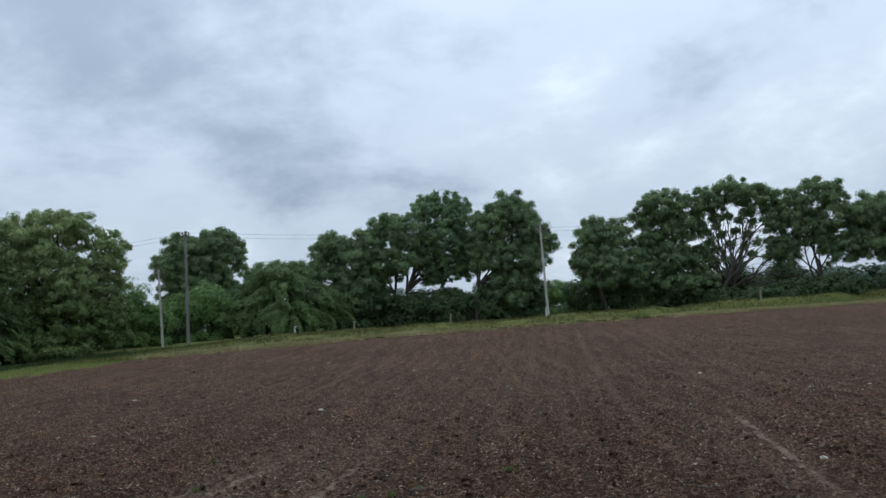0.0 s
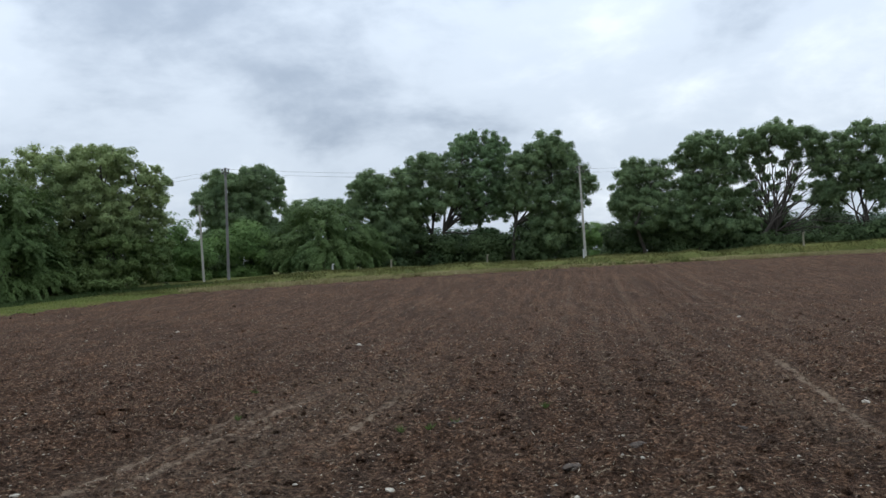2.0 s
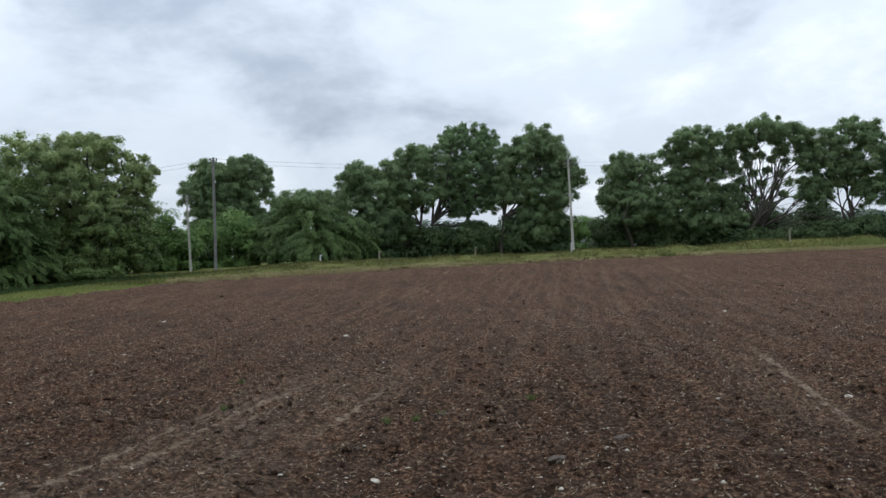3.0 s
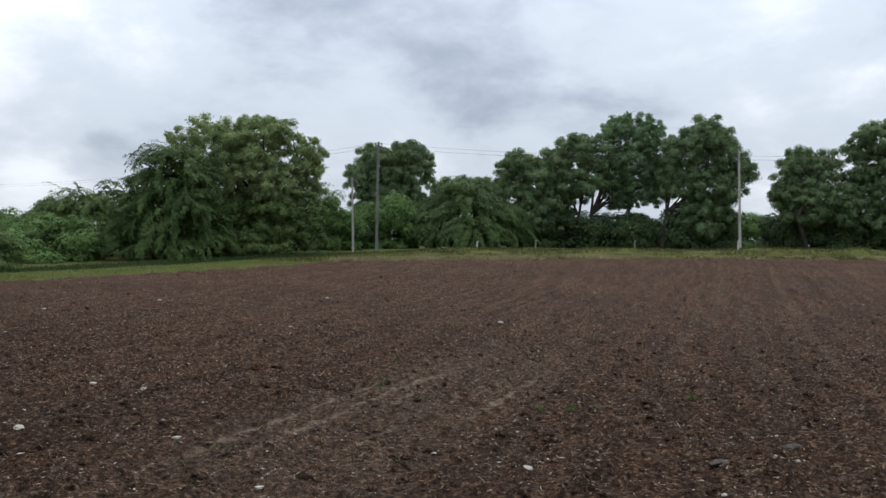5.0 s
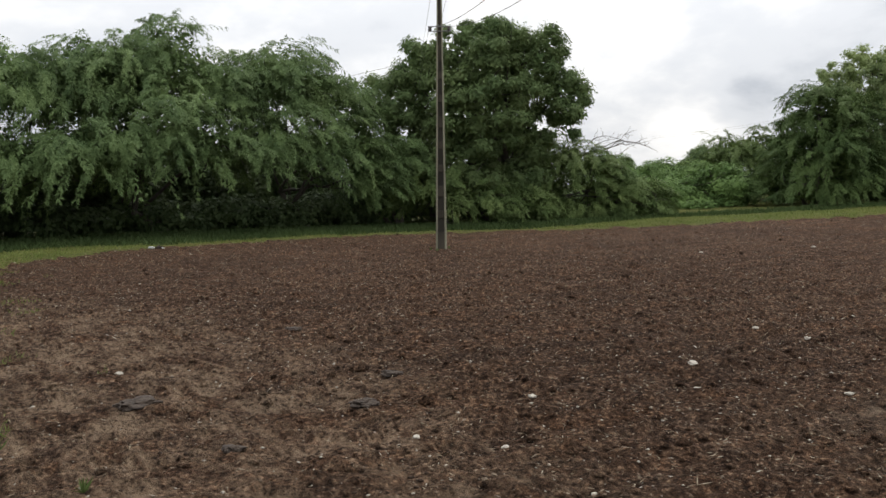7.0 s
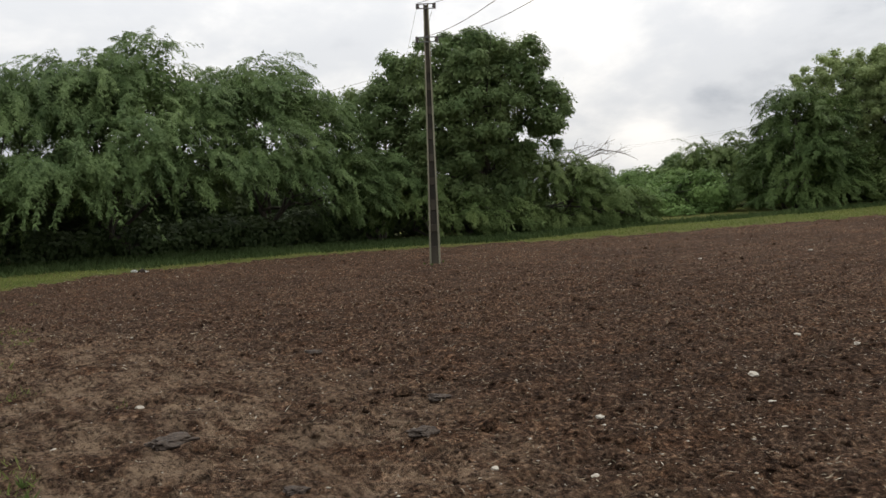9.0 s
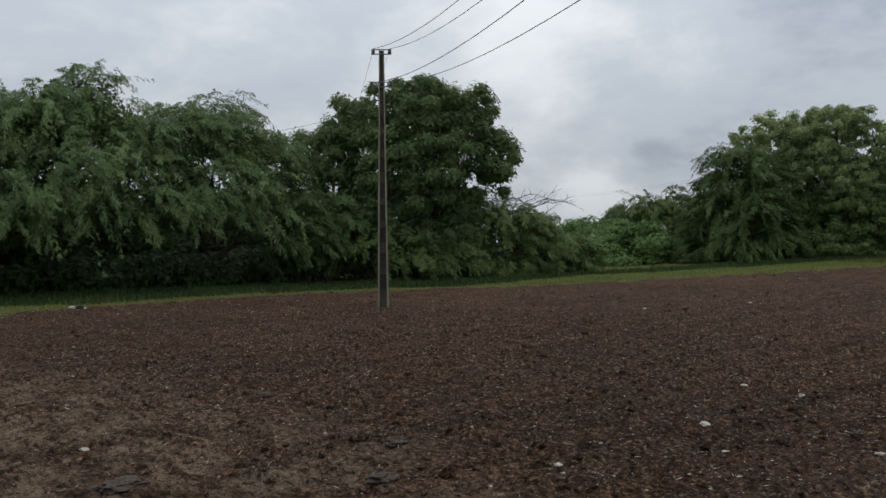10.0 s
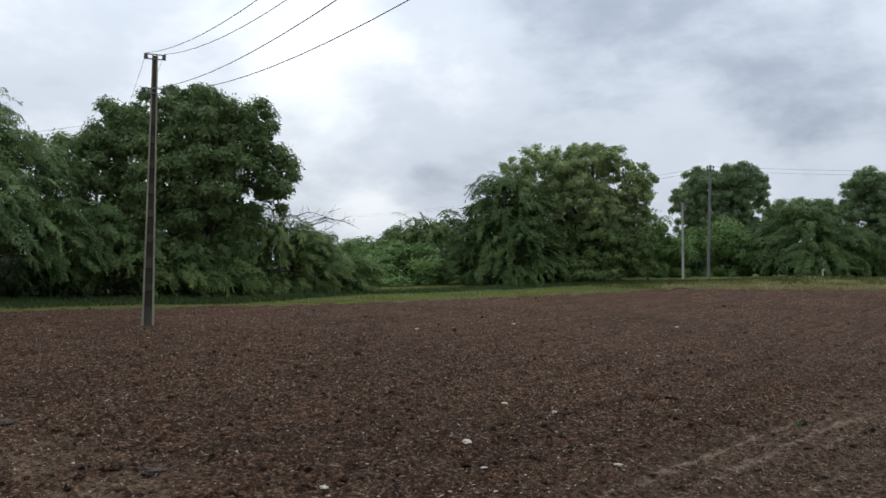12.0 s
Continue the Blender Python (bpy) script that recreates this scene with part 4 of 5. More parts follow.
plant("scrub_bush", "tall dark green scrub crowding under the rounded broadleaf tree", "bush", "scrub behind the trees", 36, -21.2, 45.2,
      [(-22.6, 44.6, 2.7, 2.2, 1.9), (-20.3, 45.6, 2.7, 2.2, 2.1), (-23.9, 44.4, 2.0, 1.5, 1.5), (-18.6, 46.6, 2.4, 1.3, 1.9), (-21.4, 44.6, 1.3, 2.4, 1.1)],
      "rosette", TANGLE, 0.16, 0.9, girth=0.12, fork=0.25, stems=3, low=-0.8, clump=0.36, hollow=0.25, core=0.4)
plant("creeper_bush", "bush smothered in bright green creeper leaves", "bush", "creeper bushes along the verge", 15, -19.8, 54.2,
      [(-20.2, 54.1, 3.5, 1.2, 2.0), (-19.1, 54.5, 2.5, 1.4, 1.5)],
      "creeper", VINE, 0.15, 0.8, girth=0.1, fork=0.2, stems=3, low=-0.6, skirt=1.0)
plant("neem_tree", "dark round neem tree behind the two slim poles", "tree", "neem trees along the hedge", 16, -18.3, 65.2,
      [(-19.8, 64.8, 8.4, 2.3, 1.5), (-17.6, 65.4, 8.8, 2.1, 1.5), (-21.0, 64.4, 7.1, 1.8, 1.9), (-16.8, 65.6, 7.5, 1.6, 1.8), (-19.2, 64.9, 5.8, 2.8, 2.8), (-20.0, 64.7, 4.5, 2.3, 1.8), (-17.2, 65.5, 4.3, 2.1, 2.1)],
      "rosette", NEEM_HAZE, 0.17, 1.02, girth=0.15, fork=0.3, low=-0.9, clump=0.46, hollow=0.24)
plant("creeper_bush", "bush smothered in bright green creeper leaves", "bush", "creeper bushes along the verge", 17, -18.1, 60.0,
      [(-19.0, 59.8, 2.8, 1.9, 1.7), (-17.2, 60.3, 3.3, 2.1, 1.9)],
      "creeper", VINE, 0.15, 0.8, girth=0.1, fork=0.2, stems=3, low=-0.6, skirt=1.0)
plant("neem_tree", "dense dark green neem tree behind the grassy verge", "tree", "neem trees along the hedge", 18, -16.1, 76.0,
      [(-17.0, 75.8, 6.4, 1.7, 1.6), (-15.2, 76.2, 6.9, 1.8, 1.3), (-13.5, 76.5, 6.6, 2.1, 1.6)],
      "rosette", NEEM_HAZE, 0.17, 1.02, girth=0.15, fork=0.3, low=-0.9, clump=0.46, hollow=0.24)
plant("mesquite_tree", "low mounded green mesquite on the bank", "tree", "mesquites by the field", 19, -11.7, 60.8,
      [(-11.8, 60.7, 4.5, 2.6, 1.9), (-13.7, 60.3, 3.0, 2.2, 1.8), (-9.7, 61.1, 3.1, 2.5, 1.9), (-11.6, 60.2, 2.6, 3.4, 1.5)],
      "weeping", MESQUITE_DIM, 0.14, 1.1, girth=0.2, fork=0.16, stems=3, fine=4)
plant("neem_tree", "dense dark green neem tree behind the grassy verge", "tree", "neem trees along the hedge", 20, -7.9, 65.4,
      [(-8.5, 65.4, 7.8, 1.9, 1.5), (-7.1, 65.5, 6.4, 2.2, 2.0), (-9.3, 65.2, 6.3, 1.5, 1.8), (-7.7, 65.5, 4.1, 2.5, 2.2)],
      "rosette", NEEM_HAZE, 0.17, 1.02, girth=0.15, fork=0.3, low=-0.9, clump=0.46, hollow=0.24)
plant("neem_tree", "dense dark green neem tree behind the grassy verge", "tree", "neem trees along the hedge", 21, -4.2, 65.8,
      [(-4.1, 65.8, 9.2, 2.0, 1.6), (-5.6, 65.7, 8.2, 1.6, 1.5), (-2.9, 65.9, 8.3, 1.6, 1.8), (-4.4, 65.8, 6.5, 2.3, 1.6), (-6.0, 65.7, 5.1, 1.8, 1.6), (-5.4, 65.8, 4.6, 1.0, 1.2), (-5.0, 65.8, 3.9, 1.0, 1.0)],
      "rosette", NEEM_HAZE, 0.17, 1.02, girth=0.15, fork=0.3, low=-0.9, clump=0.46, hollow=0.24)
plant("feathery_tree", "tall tree with light feathery green foliage among darker neems", "tree", "broadleaf trees in the hedge", 22, -2.2, 68.0,
      [(-1.0, 68.0, 10.6, 1.7, 1.5), (1.1, 68.0, 10.1, 1.7, 1.5), (0.2, 68.0, 8.3, 2.5, 1.9), (-1.4, 68.0, 6.9, 1.7, 1.4), (0.7, 68.0, 6.1, 2.1, 1.5), (2.0, 68.0, 7.4, 1.6, 1.6), (-0.9, 68.0, 5.1, 1.2, 0.9), (-0.8, 68.0, 5.7, 1.4, 1.2), (1.8, 68.0, 6.4, 1.2, 0.8), (0.2, 68.0, 3.8, 1.4, 0.7), (-0.4, 68.0, 11.6, 0.6, 1.0), (1.3, 68.0, 11.3, 0.5, 1.0), (-1.6, 68.0, 11.3, 0.45, 0.8), (0.5, 68.0, 11.7, 0.4, 0.9), (2.1, 68.0, 10.9, 0.5, 0.9)],
      "rosette", FEATHERY, 0.14, 0.9, girth=0.16, fork=0.25, low=-0.85, clump=0.3, hollow=0.3, core=0.3)
plant("neem_tree", "dense dark green neem tree behind the grassy verge", "tree", "neem trees along the hedge", 23, 2.3, 66.0,
      [(5.4, 65.8, 9.9, 2.3, 1.7), (6.7, 65.7, 8.4, 1.5, 2.1), (4.1, 65.9, 8.4, 1.9, 2.2), (5.9, 65.8, 6.2, 2.5, 2.2), (3.3, 66.0, 6.6, 1.5, 1.8), (5.5, 65.8, 4.0, 2.2, 2.0), (3.3, 66.0, 9.2, 1.3, 1.3), (8.2, 65.6, 7.5, 1.0, 1.3)],
      "rosette", NEEM_HAZE, 0.17, 1.02, girth=0.15, fork=0.3, low=-0.9, clump=0.46, hollow=0.24)
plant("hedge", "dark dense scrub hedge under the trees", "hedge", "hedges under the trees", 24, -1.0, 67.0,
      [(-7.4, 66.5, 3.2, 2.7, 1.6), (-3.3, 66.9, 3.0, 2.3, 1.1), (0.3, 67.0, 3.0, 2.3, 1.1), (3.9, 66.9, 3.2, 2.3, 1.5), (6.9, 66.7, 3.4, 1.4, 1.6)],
      "creeper", HEDGE_SHADED, 0.22, 0.7, girth=0.1, fork=0.2, stems=4, low=-0.7, skirt=1.6)
plant("creeper_bush", "distant green bush seen past the pale pole", "bush", "creeper bushes along the verge", 25, 12.9, 94.2,
      [(12.0, 94.3, 3.7, 2.6, 1.7), (14.7, 94.0, 3.5, 2.6, 1.5)],
      "creeper", VINE, 0.15, 0.8, girth=0.1, fork=0.2, stems=3, low=-0.6, skirt=1.0)
plant("neem_tree", "dense dark green neem tree behind the grassy verge", "tree", "neem trees along the hedge", 26, 13.0, 67.9,
      [(12.3, 68.0, 8.0, 1.7, 1.6), (14.2, 67.7, 7.5, 1.6, 1.6), (11.7, 68.1, 6.0, 1.6, 1.8), (13.4, 67.8, 5.3, 2.7, 2.2), (15.5, 67.4, 4.9, 1.7, 1.9)],
      "rosette", NEEM_HAZE, 0.17, 1.02, girth=0.15, fork=0.3, low=-0.9, clump=0.46, hollow=0.24)
plant("neem_tree", "dense dark green neem tree behind the grassy verge", "tree", "neem trees along the hedge", 27, 17.2, 68.1,
      [(18.1, 67.8, 9.8, 2.3, 1.6), (16.7, 68.2, 9.2, 1.4, 1.6), (18.9, 67.6, 8.0, 1.8, 1.7), (17.1, 68.1, 6.9, 1.7, 1.6), (18.6, 67.7, 5.4, 1.9, 2.0), (17.2, 68.1, 4.5, 1.9, 1.7), (19.0, 67.6, 3.7, 2.1, 1.0)],
      "rosette", NEEM_HAZE, 0.17, 1.02, girth=0.15, fork=0.3, low=-0.9, clump=0.46, hollow=0.24)
plant("neem_tree", "open neem tree with several bare stems under a leafy top", "tree", "neem trees along the hedge", 28, 23.7, 67.2,
      [(23.4, 67.3, 10.6, 2.6, 1.3), (21.6, 67.9, 9.8, 1.6, 1.3), (25.4, 66.6, 9.8, 1.7, 1.4), (20.8, 68.1, 8.2, 1.0, 1.4), (26.2, 66.3, 8.2, 1.1, 1.4), (22.2, 67.7, 8.7, 0.8, 0.6), (24.6, 66.9, 8.8, 0.9, 0.6), (20.9, 68.1, 5.2, 1.5, 1.7), (26.7, 66.2, 5.6, 1.2, 1.4), (21.2, 68.0, 3.6, 1.5, 1.0)]
      + [(23.4 + a, 67.3 - 0.25 * a, h, 0.55, 0.5) for a, h in ((-2.0, 7.6), (-1.2, 8.0), (-0.3, 8.7), (0.6, 8.3), (1.5, 8.0), (2.2, 7.4), (-1.7, 6.8), (-0.8, 7.3), (0.3, 7.5), (1.1, 7.1), (1.8, 6.5),
                                                             (-1.2, 6.1), (-0.2, 6.5), (0.7, 6.1), (1.3, 5.5), (-0.6, 5.2), (2.4, 6.4), (-1.5, 5.3), (2.9, 5.4), (2.2, 5.1), (3.2, 4.5), (0.4, 4.8))],
      "rosette", NEEM_HAZE, 0.17, 0.92, girth=0.34, fork=0.15, stems=5, low=-0.85, clump=0.40, hollow=0.27)
plant("neem_tree", "open neem tree with several bare stems under a leafy top", "tree", "neem trees along the hedge", 29, 29.6, 66.0,
      [(29.6, 66.0, 9.9, 2.3, 1.6), (30.7, 65.5, 8.2, 1.9, 1.8), (27.9, 66.7, 8.5, 1.9, 1.8), (29.4, 66.1, 7.4, 1.9, 1.2), (27.3, 66.9, 5.8, 1.6, 1.5), (31.1, 65.3, 5.5, 1.7, 1.6), (28.6, 66.4, 6.6, 1.1, 1.4), (30.1, 65.8, 6.2, 1.2, 1.5)],
      "rosette", NEEM_HAZE, 0.17, 0.92, girth=0.26, fork=0.22, stems=5, low=-0.85, clump=0.42, hollow=0.27)
plant("neem_tree", "dense dark green neem tree behind the grassy verge", "tree", "neem trees along the hedge", 30, 33.5, 64.1,
      [(33.4, 64.2, 8.0, 2.2, 1.7), (35.1, 63.3, 8.0, 2.4, 1.8), (33.1, 64.4, 6.1, 1.8, 1.8), (34.9, 63.4, 5.5, 2.4, 1.9)],
      "rosette", NEEM_HAZE, 0.17, 1.02, girth=0.15, fork=0.3, low=-0.9, clump=0.46, hollow=0.24)
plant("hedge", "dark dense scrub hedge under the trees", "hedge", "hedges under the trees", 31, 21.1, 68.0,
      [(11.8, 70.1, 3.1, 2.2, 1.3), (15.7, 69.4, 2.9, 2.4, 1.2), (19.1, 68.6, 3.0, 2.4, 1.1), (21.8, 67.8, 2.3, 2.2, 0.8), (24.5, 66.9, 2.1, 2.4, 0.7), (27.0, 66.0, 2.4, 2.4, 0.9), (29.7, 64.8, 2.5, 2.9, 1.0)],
      "creeper", HEDGE_SHADED, 0.22, 0.7, girth=0.1, fork=0.2, stems=4, low=-0.7, skirt=1.6)

# scrub behind and under the trees, coloured dark for the shade there: stretches of hedge, each its own thick growth
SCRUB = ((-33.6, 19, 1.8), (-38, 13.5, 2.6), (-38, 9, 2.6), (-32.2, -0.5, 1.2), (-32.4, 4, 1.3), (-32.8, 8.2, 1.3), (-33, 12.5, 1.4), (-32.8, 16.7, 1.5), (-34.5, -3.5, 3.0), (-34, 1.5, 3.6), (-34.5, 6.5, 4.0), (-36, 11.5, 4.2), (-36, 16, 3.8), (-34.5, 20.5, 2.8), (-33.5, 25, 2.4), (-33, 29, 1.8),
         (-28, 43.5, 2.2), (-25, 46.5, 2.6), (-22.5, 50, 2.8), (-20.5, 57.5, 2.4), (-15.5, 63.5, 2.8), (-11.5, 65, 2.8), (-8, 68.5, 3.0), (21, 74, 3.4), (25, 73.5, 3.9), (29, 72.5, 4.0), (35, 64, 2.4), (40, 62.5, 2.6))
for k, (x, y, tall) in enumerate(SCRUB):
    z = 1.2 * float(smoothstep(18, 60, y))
    plant("scrub_bush", "dense scrub behind the trees, leaves coloured dark for shade", "bush", "scrub behind the trees", 200 + k, x, y,
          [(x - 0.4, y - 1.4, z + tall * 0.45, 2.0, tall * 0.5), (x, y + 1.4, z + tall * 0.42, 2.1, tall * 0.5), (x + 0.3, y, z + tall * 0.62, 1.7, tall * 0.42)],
          "creeper", HEDGE_SHADED, 0.2, 0.5, girth=0.08, fork=0.2, stems=4, low=-0.85)

# bushes far beyond the hedge, haze put into their pale leaf colour
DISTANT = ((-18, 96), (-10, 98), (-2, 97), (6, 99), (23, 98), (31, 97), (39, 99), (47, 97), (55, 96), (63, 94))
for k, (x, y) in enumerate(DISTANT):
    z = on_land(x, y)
    plant("bush", "green bush far beyond the hedge, leaves paled for haze", "bush", "distant bushes", 260 + k, x, y,
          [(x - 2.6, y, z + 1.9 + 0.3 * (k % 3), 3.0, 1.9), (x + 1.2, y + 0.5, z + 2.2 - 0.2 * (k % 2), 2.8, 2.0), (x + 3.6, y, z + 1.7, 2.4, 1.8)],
          "creeper", HEDGE_HAZE, 0.5, 0.9, girth=0.12, fork=0.2, stems=3, low=-0.8)

# ---- poles and wires ----
def box(bm, cx, cy, cz, sx, sy, sz, bevel=0.0):
    r = bmesh.ops.create_cube(bm, size=1.0, matrix=Matrix.Translation((cx, cy, cz)) @ Matrix.Diagonal((sx, sy, sz, 1)))
    if bevel:
        edges = list({e for v in r["verts"] for e in v.link_edges})
        bmesh.ops.bevel(bm, geom=edges, offset=bevel, segments=1, affect="EDGES")


def tapered(bm, z0, z1, x0, x1, w0, w1, d0, d1):
    """An upright bar whose middle and width change from z0 to z1."""
    c = [bm.verts.new((x + sx * w / 2, sy * d / 2, z)) for z, x, w, d in ((z0, x0, w0, d0), (z1, x1, w1, d1)) for sx, sy in ((-1, -1), (1, -1), (1, 1), (-1, 1))]
    bm.faces.new(c[3::-1])
    bm.faces.new(c[4:])
    for k in range(4):
        bm.faces.new((c[k], c[(k + 1) % 4], c[4 + (k + 1) % 4], c[4 + k]))


def insulator(root, x, y, z):
    bm = bmesh.new()
    for k, (r, dz) in enumerate(((0.035, 0.0), (0.055, 0.035), (0.04, 0.07), (0.05, 0.1))):
        bmesh.ops.create_cone(bm, cap_ends=True, segments=10, radius1=r, radius2=r * 0.75, depth=0.035, matrix=Matrix.Translation((x, y, z + dz)))
    return part("insulator", bm, PORCELAIN, root, "brown porcelain insulator")


def concrete_pole(name, label, x, y, height, base_w, top_w, turn, mat, web_mat, arms, lean=(0.0, 0.0)):
    """A tapered pole of two flanges and a recessed web, with cross arms: height of each, half length."""
    z = on_land(x, y)
    root = empty(name, x, y, z)
    root.rotation_euler = (radians(lean[0]), radians(lean[1]), radians(turn))
    tagged(root, label, "utility pole", "utility poles by the field")
    for sign in (-1, 1):
        bm = bmesh.new()
        tapered(bm, -0.3, height, sign * base_w * 0.42, sign * top_w * 0.385, base_w * 0.16, top_w * 0.23, base_w * 0.6, top_w * 0.9)
        part("flange", bm, mat, root)
    solid = height * 0.74

    def across(zz):
        return base_w + (top_w - base_w) * zz / height

    bm = bmesh.new()
    tapered(bm, solid, height - 0.02, 0, 0, across(solid) * 0.70, top_w * 0.56, across(solid) * 0.3, top_w * 0.5)
    part("web", bm, web_mat, root, "darker recessed web")
    bm = bmesh.new()
    tapered(bm, -0.3, 0.46, 0, 0, base_w * 0.70, across(0.46) * 0.70, base_w * 0.44, base_w * 0.42)
    part("foot_block", bm, web_mat, root, "solid concrete foot")
    bm = bmesh.new()
    tapered(bm, 0.4, solid + 0.05, 0, 0, across(0.4) * 0.69, across(solid) * 0.69, across(0.4) * 0.10, across(solid) * 0.10)
    part("web", bm, SLOT if web_mat is CONCRETE_DARK else web_mat, root, "thin dark sunken web")
    # the sunken web shows as tall slots between short cross pieces
    count = int((solid - 0.5) / 0.62)
    for step in range(count):
        zz = 0.95 + (solid - 0.7) * step / count
        bm = bmesh.new()
        box(bm, 0, 0, zz, across(zz) * 0.70, across(zz) * 0.36, 0.2 + 0.1 * (step % 3 == 1), 0.01)
        part("rib", bm, web_mat, root)
    for az_, half in arms:
        bm = bmesh.new()
        box(bm, 0, -top_w * 0.5, az_ + 0.06, half * 2, 0.03, 0.025, 0.004)
        box(bm, 0, -top_w * 0.5, az_ - 0.06, half * 2, 0.03, 0.025, 0.004)
        for sx in (-1, 1):
            box(bm, sx * half, -top_w * 0.5, az_, 0.03, 0.05, 0.15, 0.004)
        arm = part("cross_arm", bm, STEEL, root, "galvanised steel cross arm")
        for sx in (-1, 1):
            insulator(arm, sx * (half - 0.035), -top_w * 0.5, az_ - 0.05)
    return root


concrete_pole("utility_pole", "weathered grey concrete pole with recessed web and two steel cross arms", -18.4, 12.95, 6.88, 0.30, 0.135, 52, CONCRETE, CONCRETE_DARK, ((6.82, 0.25), (5.95, 0.29)), (0.0, 0.0))
concrete_pole("utility_pole", "weathered grey concrete pole, standing beyond the field's side", 9.58, -1.52, 7.05, 0.31, 0.14, 63, CONCRETE, CONCRETE_DARK, ((6.95, 0.16), (5.72, 0.42)))
concrete_pole("utility_pole", "weathered grey concrete pole behind the mesquite trees", -46.0, 29.4, 7.05, 0.31, 0.14, 52, CONCRETE, CONCRETE_DARK, ((6.97, 0.25), (6.2, 0.37)))
concrete_pole("utility_pole", "tall grey concrete pole with a steel bracket on the verge", -15.8, 51.45, 7.1, 0.18, 0.14, 20, CONCRETE_GREY, CONCRETE_GREY, ((6.95, 0.22), (6.75, 0.2)), (0, 0.3))
concrete_pole("utility_pole", "slim pale concrete pole in front of creeper bushes", -16.87, 50.0, 4.75, 0.15, 0.11, 20, CONCRETE_PALE, CONCRETE_PALE, ((4.65, 0.2), (4.45, 0.2)), (0, -1.5))
concrete_pole("utility_pole", "slim pale concrete pole standing on the grassy bank", 7.15, 58.2, 6.4, 0.18, 0.12, -5, CONCRETE_PALE, CONCRETE_PALE, ((6.3, 0.2), (6.0, 0.3)), (0, -1.5))


def wire(a, b, sag, radius, label):
    path = np.array(a, float) + (np.array(b, float) - np.array(a, float)) * np.linspace(0, 1, 25)[:, None]
    t = np.linspace(0, 1, 25)
    path[:, 2] -= sag * 4 * t * (1 - t)
    v, q = tube(path, np.full(25, radius), 5)
    ob = quick_mesh("overhead_wire", v, q, WIRE)
    tagged(ob, label, "power line", "overhead wires")


AXIS = np.array([math.cos(radians(52)), math.sin(radians(52)), 0])
POLE_A, POLE_E, POLE_W = np.array([-18.4, 12.95, 0]), np.array([9.58, -1.52, 0]), np.array([-46.0, 29.4, 0])
AXIS_E = np.array([math.cos(radians(63)), math.sin(radians(63)), 0])
for side in (-1, 1):
    for zz, reach, end_z, end_reach, slack in ((6.92, 0.22, 7.04, 0.10, 1.625), (6.02, 0.285, 5.78, 0.382, 1.414)):
        up = np.array([0, 0, zz])
        wire(POLE_A + AXIS * reach * side + up, POLE_E + AXIS_E * end_reach * side + (0, 0, end_z), slack, 0.0065, "dark overhead wire strung between two concrete poles")
        wire(POLE_A + AXIS * reach * side + up, POLE_W + AXIS * reach * side + up, 0.85, 0.004, "thin overhead wire running back behind the trees")
wire((-33, 22.8, 8.0), (-52, 17.7, 6.7), 0.05, 0.008, "single thin wire crossing behind the neem tree")
TOP_B, TOP_C = np.array([-15.75, 51.45, 8.1]), np.array([7.0, 58.2, 7.75])
for dz in (0.0, -0.25):
    wire(TOP_B + (0, 0, dz), TOP_C + (0, 0, dz), 0.3, 0.006, "thin overhead wire along the far hedge")
    wire(TOP_B + (0, 0, dz), (-86, 98, 9.0 + dz), 0.6, 0.006, "thin overhead wire leading away over the bushes")
    wire(TOP_C + (0, 0, dz), (62, 64, 8.6 + dz), 0.4, 0.006, "thin overhead wire along the far hedge")

# ---- marker posts on the bank ----
for x, y, tall, pale in ((-9.7, 54.0, 0.55, True), (-5.85, 54.0, 0.5, False), (0.39, 54.5, 0.5, False), (6.7, 55.2, 0.6, True), (22.0, 58.5, 0.95, False)):
    z = on_land(x, y)
    root = empty("marker_post", x, y, z)
    tagged(root, "short whitewashed stone marker post on the bank" if pale else "short grey stone marker post on the bank", "post", "marker posts on the bank")
    bm = bmesh.new()
    tapered(bm, -0.2, tall, 0, 0, 0.11, 0.085, 0.11, 0.085)
    part("shaft", bm, WHITEWASH if pale else CONCRETE, root)
    bm = bmesh.new()
    box(bm, 0.04, 0, tall, 0.16, 0.11, 0.08, 0.02)
    part("cap", bm, WHITEWASH if pale else CONCRETE, root)


# ---- dead branch above the creeper ----
def dead_branch(x, y, z, seed):
    rng = np.random.default_rng(seed)
    root = empty("dead_branch", x, y, z)
    tagged(root, "bare grey dead branch sticking out of the creeper", "branch")
    for k in range(6):
        tip = np.array([1.0 + 0.24 * k, 1.25 + 0.32 * k, 1.3 - 0.1 * k + 0.2 * rng.normal()])
        path = bent(rng, (0, 0, 0.15 * k - 0.4), tip, 11, 0.1, 0.14)
        pieces = [tube(path, np.linspace(0.03, 0.006, 11), 5)]
        for _ in range(9):
            a = path[rng.integers(4, 11)]
            pieces.append(tube(bent(rng, a, a + rng.normal(0, 0.2, 3) + (0.1, 0.13, 0.1), 6, 0.12), np.linspace(0.010, 0.004, 6), 4))
        v, q = join(pieces)
        quick_mesh("twig", v, q, TWIG, root)


dead_branch(-29.6, 29.2, 2.85, 5)

# ---- loose matter on the field ----
rng = np.random.default_rng(42)


